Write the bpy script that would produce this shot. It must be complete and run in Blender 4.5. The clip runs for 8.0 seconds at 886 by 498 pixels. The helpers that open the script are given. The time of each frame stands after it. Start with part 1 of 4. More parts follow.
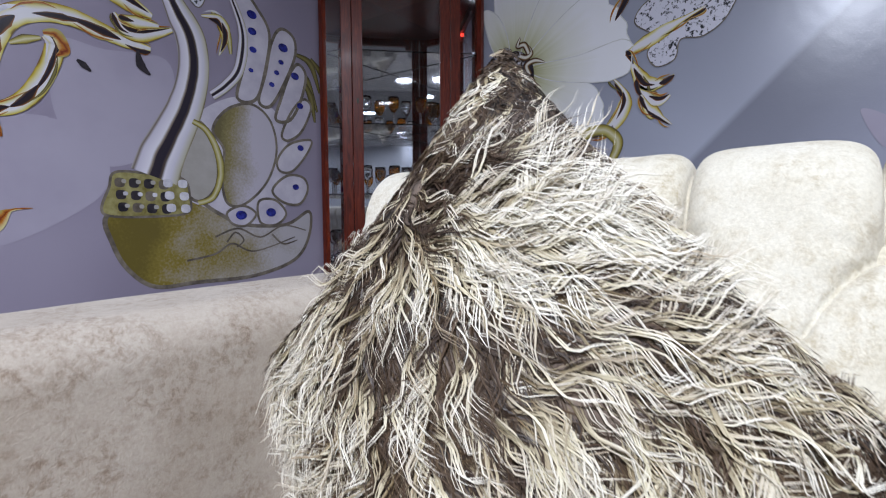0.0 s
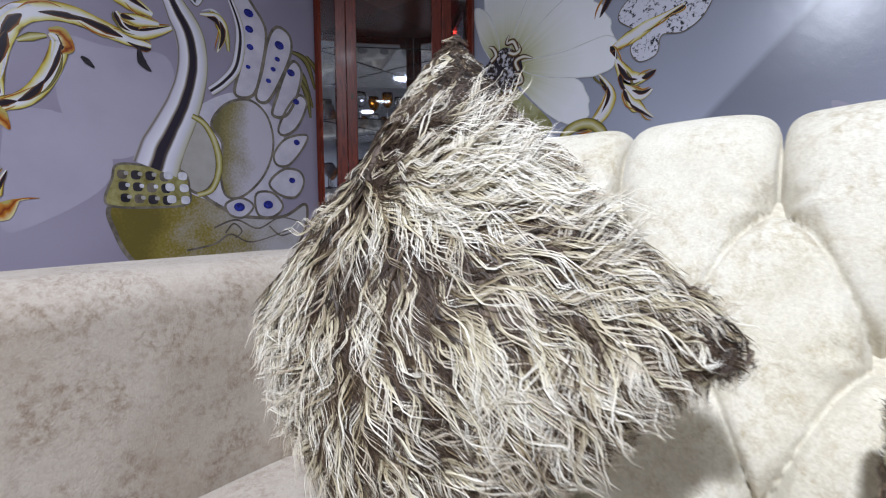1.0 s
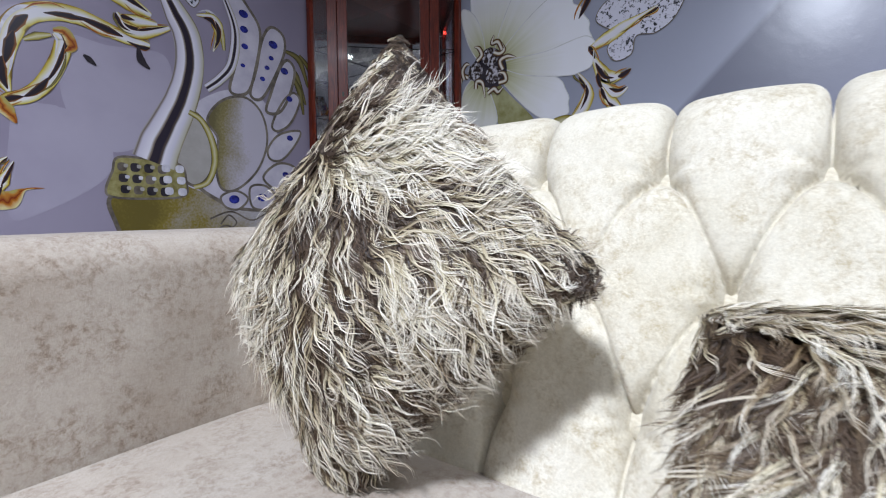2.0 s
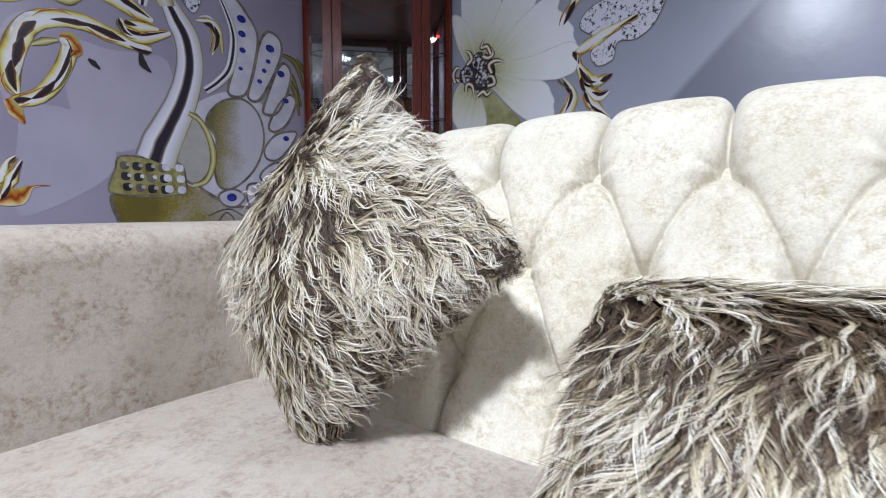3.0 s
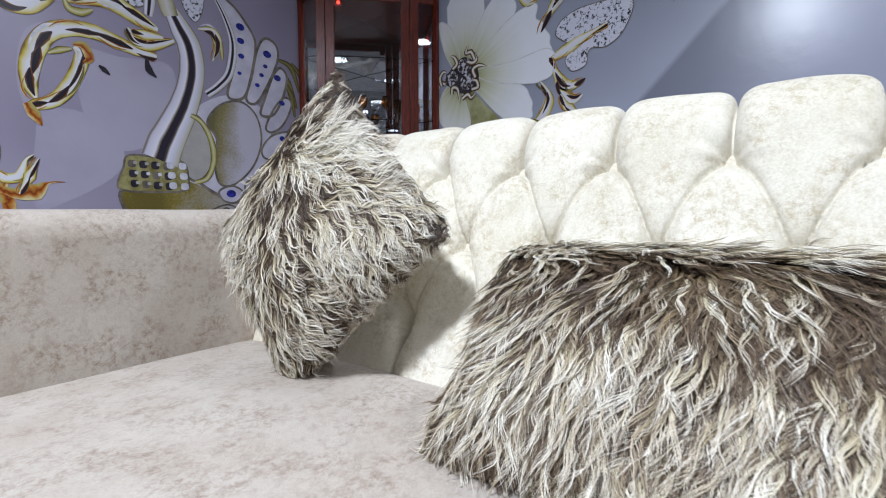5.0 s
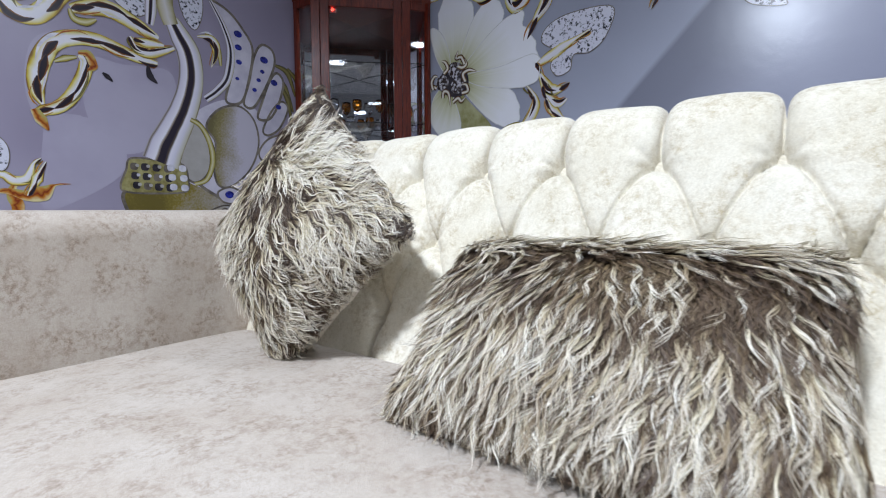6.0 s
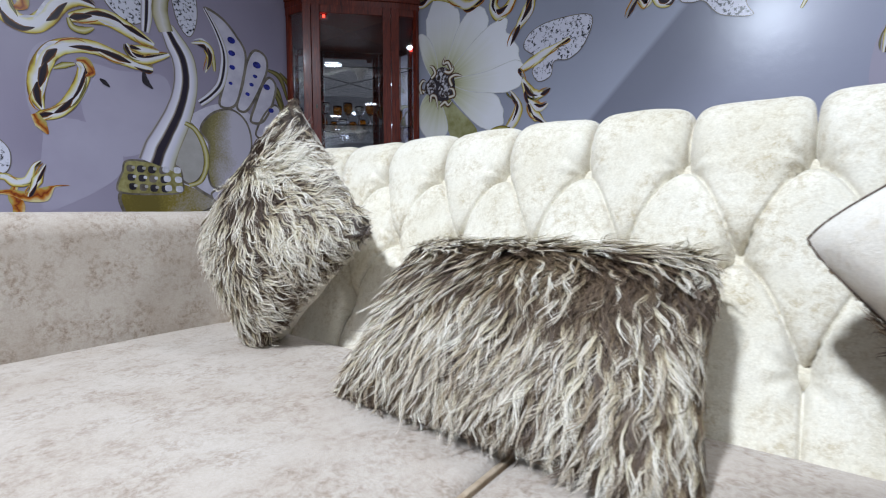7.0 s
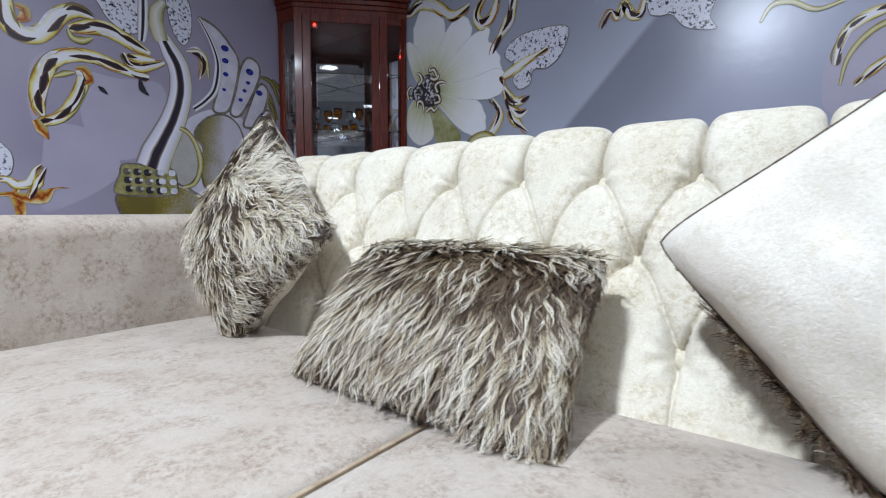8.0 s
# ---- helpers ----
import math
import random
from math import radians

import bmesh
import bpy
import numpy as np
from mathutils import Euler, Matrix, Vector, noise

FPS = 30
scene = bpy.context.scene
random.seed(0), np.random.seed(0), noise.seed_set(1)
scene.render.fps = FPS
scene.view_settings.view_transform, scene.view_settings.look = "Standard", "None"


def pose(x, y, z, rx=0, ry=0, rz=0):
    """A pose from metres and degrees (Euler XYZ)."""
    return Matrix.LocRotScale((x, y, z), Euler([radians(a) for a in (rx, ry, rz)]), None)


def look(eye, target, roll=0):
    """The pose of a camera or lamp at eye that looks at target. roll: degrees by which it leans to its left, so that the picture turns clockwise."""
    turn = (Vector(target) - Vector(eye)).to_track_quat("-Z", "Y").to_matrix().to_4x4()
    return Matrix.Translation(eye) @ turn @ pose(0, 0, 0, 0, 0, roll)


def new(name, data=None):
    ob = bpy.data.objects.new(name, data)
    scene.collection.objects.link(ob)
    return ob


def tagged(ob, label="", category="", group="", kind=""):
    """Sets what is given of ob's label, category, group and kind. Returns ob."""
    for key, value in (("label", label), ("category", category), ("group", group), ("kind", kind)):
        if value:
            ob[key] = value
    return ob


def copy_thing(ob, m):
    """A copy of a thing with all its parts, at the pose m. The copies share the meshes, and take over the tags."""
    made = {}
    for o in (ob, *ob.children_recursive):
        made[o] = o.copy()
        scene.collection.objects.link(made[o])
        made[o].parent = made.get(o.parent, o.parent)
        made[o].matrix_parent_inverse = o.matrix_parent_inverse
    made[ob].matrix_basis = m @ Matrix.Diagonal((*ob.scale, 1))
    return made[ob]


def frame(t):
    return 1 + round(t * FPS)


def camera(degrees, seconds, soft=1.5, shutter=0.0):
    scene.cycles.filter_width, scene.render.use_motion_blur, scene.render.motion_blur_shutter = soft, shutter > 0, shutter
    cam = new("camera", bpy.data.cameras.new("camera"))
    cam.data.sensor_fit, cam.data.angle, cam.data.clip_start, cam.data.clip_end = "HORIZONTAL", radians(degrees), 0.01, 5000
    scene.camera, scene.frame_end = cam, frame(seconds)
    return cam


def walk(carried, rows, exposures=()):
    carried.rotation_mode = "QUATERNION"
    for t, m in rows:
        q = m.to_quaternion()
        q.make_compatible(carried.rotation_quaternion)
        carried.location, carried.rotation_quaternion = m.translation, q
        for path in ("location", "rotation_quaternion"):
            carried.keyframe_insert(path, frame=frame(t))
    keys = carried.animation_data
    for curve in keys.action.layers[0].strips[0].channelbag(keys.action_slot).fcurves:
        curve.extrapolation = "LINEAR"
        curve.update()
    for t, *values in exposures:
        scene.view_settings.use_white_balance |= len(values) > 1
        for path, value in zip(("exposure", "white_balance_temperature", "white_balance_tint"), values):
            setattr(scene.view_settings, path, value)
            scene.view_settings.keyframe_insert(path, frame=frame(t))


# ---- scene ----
cam = camera(84.6, 8.0, soft=1.1, shutter=0.5)
PATH = [
    (0, (-0.6336, -0.1135, 0.8322), (0.7744, 0.9346, 0.6993), -0.2),
    (0.5, (-0.6512, -0.147, 0.8084), (0.7568, 0.9002, 0.6738), -0.2),
    (1, (-0.6758, -0.2015, 0.7899), (0.7313, 0.8474, 0.6553), -0.4),
    (1.5, (-0.7022, -0.2666, 0.7697), (0.7049, 0.7823, 0.635), -0.4),
    (2, (-0.7242, -0.3309, 0.7486), (0.6829, 0.7181, 0.6148), -0.3),
    (3.5, (-0.7982, -0.4902, 0.7371), (0.6072, 0.5597, 0.6025), -0),
    (4, (-0.8263, -0.5368, 0.731), (0.579, 0.513, 0.5946), 0),
    (4.5, (-0.8474, -0.5826, 0.7169), (0.5579, 0.4673, 0.5814), -0.1),
    (5.8, (-0.9134, -0.7102, 0.7116), (0.4919, 0.3397, 0.5787), -0),
    (6, (-0.9214, -0.7392, 0.7125), (0.4822, 0.3133, 0.5778), -0.2),
    (6.5, (-0.9381, -0.8034, 0.716), (0.4655, 0.2508, 0.5787), 0.1),
    (7, (-0.9486, -0.8765, 0.7186), (0.4541, 0.1786, 0.5822), -0.1),
    (7.5, (-0.9654, -0.9574, 0.7222), (0.4356, 0.0994, 0.5884), -0),
    (8, (-0.9821, -1.0402, 0.7283), (0.418, 0.0176, 0.5937), 0.1),
]
walk(cam, [(t, look(eye, target, roll)) for t, eye, target, roll in PATH], [(0.0, 0.38, 6450, 13), (4.5, 0.42, 6350, 11), (6.5, 0.38, 6300, 10), (8.0, 0.32, 6300, 9)])

# ---- world and lights ----
world = bpy.data.worlds.new("world")
scene.world = world
world.use_nodes = True
world.node_tree.nodes["Background"].inputs[0].default_value = (0.75, 0.8, 1.0, 1)
world.node_tree.nodes["Background"].inputs[1].default_value = 0.01

WALL_X, WALL_Y, ROOM_W, ROOM_S, CEIL = 1.806, 2.126, -6.6, -7.4, 2.95


def ceiling_spot(x, y, size, watts, colour=(0.845, 0.93, 1.07)):
    data = bpy.data.lights.new("ceiling_spot", "AREA")
    data.shape, data.size, data.energy, data.color, data.spread = "DISK", size, watts, colour, radians(165)
    ob = new("ceiling_spot", data)
    ob.matrix_world = pose(x, y, CEIL - 0.02)
    return ob


# Unseen spot at (0.75, 0.75) is added to brighten the cabinet corner's walls.
LAMPS = [(-2.1, -0.42, 0.24, 130), (-1.8, -0.9, 0.26, 8), (-2.9, -1.3, 0.22, 4), (0.55, -1.55, 0.2, 15), (0.75, 0.75, 0.2, 2.5),
         (-0.9, -2.9, 0.26, 5), (-3.3, -3.2, 0.26, 6), (-3.0, -5.0, 0.26, 12), (-4.9, -3.6, 0.26, 10), (-5.4, -6.0, 0.26, 12),
         (-4.2, -6.8, 0.18, 9), (-6.2, -4.8, 0.18, 9), (-5.6, -2.2, 0.18, 9)]
for lamp in LAMPS:
    ceiling_spot(*lamp)


# ---- materials ----
def rgb(*c):
    return (*c, 1.0)


class Mat:
    """A small wrapper round a node tree."""

    def __init__(self, name, rough=0.6, metal=0.0, base=None):
        self.mat = bpy.data.materials.new(name)
        self.mat.use_nodes = True
        self.tree = self.mat.node_tree
        self.bsdf = self.tree.nodes["Principled BSDF"]
        self.bsdf.inputs["Roughness"].default_value = rough
        self.bsdf.inputs["Metallic"].default_value = metal
        if base:
            self.bsdf.inputs["Base Color"].default_value = rgb(*base)

    def node(self, kind, **settings):
        n = self.tree.nodes.new(kind)
        for key, value in settings.items():
            n.inputs[key].default_value = value
        return n

    def link(self, a, b):
        self.tree.links.new(a, b)

    def coords(self, which="Object", scale=(1, 1, 1)):
        tc = self.node("ShaderNodeTexCoord")
        mp = self.node("ShaderNodeMapping")
        mp.inputs["Scale"].default_value = scale
        self.link(tc.outputs[which], mp.inputs["Vector"])
        return mp.outputs["Vector"]

    def noise(self, vec, scale, detail=4, rough=0.55, distort=0.0):
        n = self.node("ShaderNodeTexNoise", Scale=scale, Detail=detail, Roughness=rough, Distortion=distort)
        self.link(vec, n.inputs["Vector"])
        return n.outputs["Fac"]

    def ramp(self, fac, stops):
        r = self.node("ShaderNodeValToRGB")
        while len(r.color_ramp.elements) < len(stops):
            r.color_ramp.elements.new(0.5)
        for e, (p, c) in zip(r.color_ramp.elements, stops):
            e.position, e.color = p, rgb(*c)
        self.link(fac, r.inputs["Fac"])
        return r.outputs["Color"]

    def mix(self, fac, a, b, mode="MIX"):
        m = self.tree.nodes.new("ShaderNodeMix")
        m.data_type, m.blend_type = "RGBA", mode
        for sock, v in ((m.inputs[0], fac), (m.inputs[6], a), (m.inputs[7], b)):
            if isinstance(v, (int, float)):
                sock.default_value = v
            elif isinstance(v, tuple):
                sock.default_value = rgb(*v)
            else:
                self.link(v, sock)
        return m.outputs[2]

    def math(self, op, a, b=0.0):
        m = self.tree.nodes.new("ShaderNodeMath")
        m.operation = op
        for sock, v in ((m.inputs[0], a), (m.inputs[1], b)):
            if isinstance(v, (int, float)):
                sock.default_value = v
            else:
                self.link(v, sock)
        return m.outputs[0]

    def colour(self, c):
        self.link(c, self.bsdf.inputs["Base Color"])

    def bump(self, height, strength=0.3, distance=0.002):
        b = self.node("ShaderNodeBump", Strength=strength, Distance=distance)
        self.link(height, b.inputs["Height"])
        self.link(b.outputs["Normal"], self.bsdf.inputs["Normal"])


def suede(name, light, dark, patch, soft=1.0):
    """Mottled velour: faint clouds, small worn scratches and a fine nap."""
    m = Mat(name, rough=0.9)
    v = m.coords("Object")
    big = m.noise(v, 7, 3)
    mid = m.noise(v, 78, 9, 0.85, 0.3)
    cluster = m.ramp(m.noise(v, 15, 4, 0.6), [(0.40, (0.22, 0.22, 0.22)), (0.60, (1, 1, 1))])
    fine = m.noise(v, 300, 4, 0.7)
    cloud = m.ramp(big, [(0.3, patch), (0.7, light)])
    worn = m.ramp(mid, [(0.40, dark), (0.54, (1, 1, 1))])
    cloud = m.mix(m.math("MULTIPLY", cluster, 0.8 * soft), cloud, m.mix(1.0, cloud, worn, "MULTIPLY"))
    grain = m.ramp(fine, [(0.3, (0.84, 0.835, 0.82)), (0.62, (1, 1, 1))])
    m.colour(m.mix(1.0, cloud, grain, "MULTIPLY"))
    m.bump(m.math("ADD", m.math("MULTIPLY", mid, 0.9), m.math("MULTIPLY", fine, 0.5)), 0.6, 0.0028)
    m.bsdf.inputs["Sheen Weight"].default_value = 0.2
    m.bsdf.inputs["Sheen Roughness"].default_value = 0.5
    return m.mat


SEAT_CLOTH = suede("seat_suede", (0.465, 0.408, 0.345), (0.46, 0.36, 0.275), (0.40, 0.335, 0.27))
BACK_CLOTH = suede("back_suede", (0.765, 0.72, 0.61), (0.60, 0.51, 0.36), (0.645, 0.59, 0.46), 0.95)
PILE_CLOTH = suede("pillow_suede", (0.78, 0.74, 0.66), (0.78, 0.71, 0.58), (0.70, 0.65, 0.56), 0.7)
WOOD = Mat("mahogany", rough=0.34)
WOOD.bsdf.inputs["Specular IOR Level"].default_value = 0.28
_v = WOOD.coords("Object", (6, 6, 0.7))
_g = WOOD.noise(_v, 12, 6, 0.6, 1.2)
WOOD.colour(WOOD.ramp(_g, [(0.3, (0.055, 0.007, 0.003)), (0.55, (0.15, 0.02, 0.007)), (0.75, (0.24, 0.036, 0.012))]))
WOOD.bump(_g, 0.08, 0.001)
WOOD.bsdf.inputs["Coat Weight"].default_value = 0.12
WOOD.bsdf.inputs["Coat Roughness"].default_value = 0.1
WOOD = WOOD.mat
GLASS = Mat("clear_glass", rough=0.02, base=(1, 1, 1))
GLASS.bsdf.inputs["Transmission Weight"].default_value = 1.0
GLASS.bsdf.inputs["IOR"].default_value = 1.45
GLASS = GLASS.mat
MIRROR = Mat("mirror", rough=0.02, metal=1.0, base=(0.78, 0.80, 0.84)).mat
BROWN = Mat("dark_brown_thread", rough=0.9, base=(0.10, 0.07, 0.05)).mat


# ---- helpers for meshes ----
def mesh_object(name, verts, faces, material, smooth=True):
    me = bpy.data.meshes.new(name)
    me.from_pydata([tuple(map(float, v)) for v in verts], [], [tuple(map(int, f)) for f in faces])
    me.update()
    if smooth:
        me.shade_smooth()
    me.materials.append(material)
    return new(name, me)


def part(name, bm, material, parent, label="", smooth=False):
    """Links a bmesh as one mesh object under a thing or a part."""
    me = bpy.data.meshes.new(name)
    bm.to_mesh(me)
    bm.free()
    if smooth:
        me.shade_smooth()
    me.materials.append(material)
    ob = new(name, me)
    ob.parent = parent
    return tagged(ob, label)


def under(ob, parent, label=""):
    ob.parent = parent
    return tagged(ob, label)


def box_bm(x0, x1, y0, y1, z0, z1, bevel=0.0, segments=2):
    bm = bmesh.new()
    bmesh.ops.create_cube(bm, size=1)
    for v in bm.verts:
        v.co = Vector(((x0 + x1) / 2 + v.co.x * (x1 - x0), (y0 + y1) / 2 + v.co.y * (y1 - y0), (z0 + z1) / 2 + v.co.z * (z1 - z0)))
    if bevel:
        bmesh.ops.bevel(bm, geom=bm.edges[:], offset=bevel, segments=segments, affect="EDGES", profile=0.6)
    return bm


def prism_bm(points, z0, z1, bevel=0.0):
    """An upright prism over a plan."""
    bm = bmesh.new()
    low = [bm.verts.new((x, y, z0)) for x, y in points]
    high = [bm.verts.new((x, y, z1)) for x, y in points]
    n = len(points)
    bm.faces.new(low[::-1])
    bm.faces.new(high)
    for i in range(n):
        bm.faces.new((low[i], low[(i + 1) % n], high[(i + 1) % n], high[i]))
    bmesh.ops.recalc_face_normals(bm, faces=bm.faces[:])
    if bevel:
        bmesh.ops.bevel(bm, geom=bm.edges[:], offset=bevel, segments=2, affect="EDGES", profile=0.6)
    return bm


def grid_faces(rows, cols, wrap=False):
    f = []
    for i in range(rows - 1):
        for j in range(cols - 1 if not wrap else cols):
            k = (j + 1) % cols
            f.append((i * cols + j, i * cols + k, (i + 1) * cols + k, (i + 1) * cols + j))
    return f


def lathe_bm(profile, segments=20):
    """A turned shape from radius, height pairs."""
    bm = bmesh.new()
    rings = []
    for r, z in profile:
        rings.append([bm.verts.new((r * math.cos(a), r * math.sin(a), z)) for a in [2 * math.pi * i / segments for i in range(segments)]])
    for a, b in zip(rings, rings[1:]):
        for i in range(segments):
            bm.faces.new((a[i], a[(i + 1) % segments], b[(i + 1) % segments], b[i]))
    bmesh.ops.remove_doubles(bm, verts=bm.verts[:], dist=1e-6)
    bmesh.ops.recalc_face_normals(bm, faces=bm.faces[:])
    return bm


def thing(name, label, category, group="", at=(0, 0, 0)):
    ob = new(name)
    ob.empty_display_size = 0.1
    ob.location = at
    return tagged(ob, label, category, group)


# ---- room ----
def paper(name, a, b, c, rough):
    """Pale grey-violet satin wallpaper ground with soft broad rays."""
    m = Mat(name, rough=rough)
    v = m.coords("Object")
    soft = m.noise(v, 0.9, 2)
    fine = m.noise(v, 160, 3)
    m.colour(m.ramp(soft, [(0.3, a), (0.55, b), (0.75, c)]))
    m.bump(m.math("ADD", m.math("MULTIPLY", fine, 0.4), m.noise(v, 22, 3)), 0.12, 0.004)
    return m.mat


PAPER = paper("wallpaper", (0.26, 0.225, 0.30), (0.345, 0.305, 0.39), (0.41, 0.375, 0.455), 0.3)


def ray_paper():
    """Silver wallpaper with one slanting ray: pale up to its sharp edge, shaded past it, both fading out."""
    m = Mat("wallpaper_silver", rough=0.24)
    v = m.coords("Object")
    sep = m.node("ShaderNodeSeparateXYZ")
    m.link(v, sep.inputs[0])
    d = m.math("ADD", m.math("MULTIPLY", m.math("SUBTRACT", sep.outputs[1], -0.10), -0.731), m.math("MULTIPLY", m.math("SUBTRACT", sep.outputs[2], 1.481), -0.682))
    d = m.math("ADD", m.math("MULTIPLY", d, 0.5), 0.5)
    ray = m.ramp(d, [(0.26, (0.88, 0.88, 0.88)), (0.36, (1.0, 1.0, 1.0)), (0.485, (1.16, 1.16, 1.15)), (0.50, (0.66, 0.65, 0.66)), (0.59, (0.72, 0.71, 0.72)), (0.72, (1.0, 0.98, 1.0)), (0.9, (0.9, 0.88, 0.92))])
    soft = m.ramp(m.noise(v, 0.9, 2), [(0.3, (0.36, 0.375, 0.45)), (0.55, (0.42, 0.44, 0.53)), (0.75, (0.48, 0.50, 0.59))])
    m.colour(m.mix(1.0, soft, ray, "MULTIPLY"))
    m.bump(m.math("ADD", m.math("MULTIPLY", m.noise(v, 160, 3), 0.4), m.noise(v, 22, 3)), 0.12, 0.004)
    return m.mat


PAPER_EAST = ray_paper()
PLASTER = Mat("white_plaster", rough=0.8)
_n = PLASTER.noise(PLASTER.coords("Object"), 3, 3)
PLASTER.colour(PLASTER.ramp(_n, [(0.3, (0.22, 0.22, 0.23)), (0.7, (0.28, 0.28, 0.28))]))
PLASTER = PLASTER.mat
WALL_WHITE = Mat("white_wall_paint", rough=0.7)
_n = WALL_WHITE.noise(WALL_WHITE.coords("Object"), 3, 3)
WALL_WHITE.colour(WALL_WHITE.ramp(_n, [(0.3, (0.50, 0.51, 0.54)), (0.7, (0.58, 0.58, 0.60))]))
WALL_WHITE = WALL_WHITE.mat
TILE = Mat("floor_tile", rough=0.2)
_n = TILE.noise(TILE.coords("Object"), 2, 5)
TILE.colour(TILE.ramp(_n, [(0.3, (0.15, 0.135, 0.12)), (0.7, (0.22, 0.20, 0.18))]))
TILE = TILE.mat


def structure(name, bm, material, label, category):
    ob = part(name, bm, material, None)
    return tagged(ob, label, category, kind="structure")


T = 0.12
wall_n = structure("wall_north", box_bm(ROOM_W - T, WALL_X + T, WALL_Y, WALL_Y + T, 0, CEIL), PAPER, "wall papered with a jewelled gold and silver mural", "wall")
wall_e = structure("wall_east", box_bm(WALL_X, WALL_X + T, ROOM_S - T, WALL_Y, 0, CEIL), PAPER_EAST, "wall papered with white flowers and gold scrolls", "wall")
structure("wall_west", box_bm(ROOM_W - T, ROOM_W, ROOM_S, WALL_Y, 0, CEIL), WALL_WHITE, "plain white showroom wall", "wall")
structure("wall_south", box_bm(ROOM_W - T, WALL_X, ROOM_S - T, ROOM_S, 0, CEIL), WALL_WHITE, "plain white showroom wall", "wall")
structure("floor", box_bm(ROOM_W - T, WALL_X + T, ROOM_S - T, WALL_Y + T, -0.1, 0), TILE, "pale polished showroom floor", "floor")
structure("ceiling", box_bm(ROOM_W - T, WALL_X + T, ROOM_S - T, WALL_Y + T, CEIL, CEIL + 0.1), PLASTER, "plain white ceiling", "ceiling")


# ---- printed mural ----
def print_material(name, stops, wander=0.22, along=9.0, rough=0.27):
    """A printed band: colours across its width that wander along its length."""
    m = Mat(name, rough=rough)
    uv = m.node("ShaderNodeUVMap")
    sep = m.node("ShaderNodeSeparateXYZ")
    m.link(uv.outputs["UV"], sep.inputs[0])
    mp = m.node("ShaderNodeMapping")
    mp.inputs["Scale"].default_value = (along, 0.7, 1.0)
    m.link(uv.outputs["UV"], mp.inputs["Vector"])
    shift = m.noise(mp.outputs["Vector"], 1.0, 2, 0.5, 0.2)
    v = m.math("ADD", sep.outputs[1], m.math("MULTIPLY", m.math("SUBTRACT", shift, 0.5), wander * 2))
    m.colour(m.ramp(v, stops))
    return m.mat


def mottled(name, a, b, scale=12.0, low=0.35, high=0.65, rough=0.27, detail=4):
    m = Mat(name, rough=rough)
    n = m.noise(m.coords("Object"), scale, detail, 0.6)
    m.colour(m.ramp(n, [(low, a), (high, b)]))
    return m.mat


P_GOLD = print_material("print_gold", [(0.0, (0.20, 0.13, 0.03)), (0.05, (0.62, 0.52, 0.10)), (0.16, (0.74, 0.70, 0.42)), (0.28, (0.80, 0.78, 0.80)), (0.62, (0.78, 0.76, 0.80)), (0.78, (0.72, 0.66, 0.36)), (0.90, (0.60, 0.46, 0.06)), (1.0, (0.22, 0.12, 0.03))], 0.22, 9)
P_PEARL_OLIVE = print_material("print_pearl_olive", [(0.0, (0.22, 0.18, 0.06)), (0.2, (0.50, 0.46, 0.30)), (0.5, (0.72, 0.68, 0.66)), (0.85, (0.55, 0.50, 0.32)), (1.0, (0.24, 0.19, 0.06))], 0.2, 9)
P_FLAKE = print_material("print_dark_flake", [(0.0, (0.28, 0.10, 0.02)), (0.18, (0.03, 0.018, 0.018)), (0.75, (0.02, 0.016, 0.028)), (1.0, (0.20, 0.10, 0.04))], 0.2, 9)
P_STAMEN = print_material("print_stamen", [(0.0, (0.04, 0.02, 0.012)), (0.22, (0.22, 0.12, 0.04)), (0.36, (0.78, 0.74, 0.62)), (0.64, (0.80, 0.77, 0.68)), (0.8, (0.16, 0.08, 0.03)), (1.0, (0.03, 0.015, 0.012))], 0.1, 12)
P_AMBER = print_material("print_amber", [(0.0, (0.45, 0.38, 0.12)), (0.25, (0.5, 0.2, 0.03)), (0.5, (0.22, 0.03, 0.01)), (0.7, (0.5, 0.18, 0.02)), (1.0, (0.7, 0.6, 0.3))], 0.9, 18)
P_SILVER = print_material("print_silver", [(0.0, (0.20, 0.16, 0.07)), (0.05, (0.55, 0.52, 0.40)), (0.20, (0.70, 0.67, 0.76)), (0.33, (0.84, 0.81, 0.88)), (0.38, (0.10, 0.07, 0.05)), (0.44, (0.025, 0.018, 0.03)),
                                           (0.60, (0.03, 0.02, 0.03)), (0.64, (0.30, 0.24, 0.18)), (0.69, (0.86, 0.83, 0.90)), (0.90, (0.66, 0.62, 0.72)), (0.96, (0.18, 0.14, 0.10)), (1.0, (0.45, 0.42, 0.42))], 0.05, 5)
P_GOLD_LINE = print_material("print_gold_line", [(0.0, (0.08, 0.06, 0.02)), (0.2, (0.42, 0.36, 0.08)), (0.5, (0.66, 0.62, 0.40)), (0.8, (0.40, 0.33, 0.06)), (1.0, (0.10, 0.08, 0.03))], 0.2, 12)
P_OLIVE_LINE = print_material("print_olive_line", [(0.0, (0.05, 0.045, 0.02)), (0.5, (0.26, 0.22, 0.07)), (1.0, (0.06, 0.05, 0.02))], 0.2, 12)
P_BROWN_LINE = mottled("print_brown_line", (0.10, 0.08, 0.06), (0.24, 0.20, 0.16))
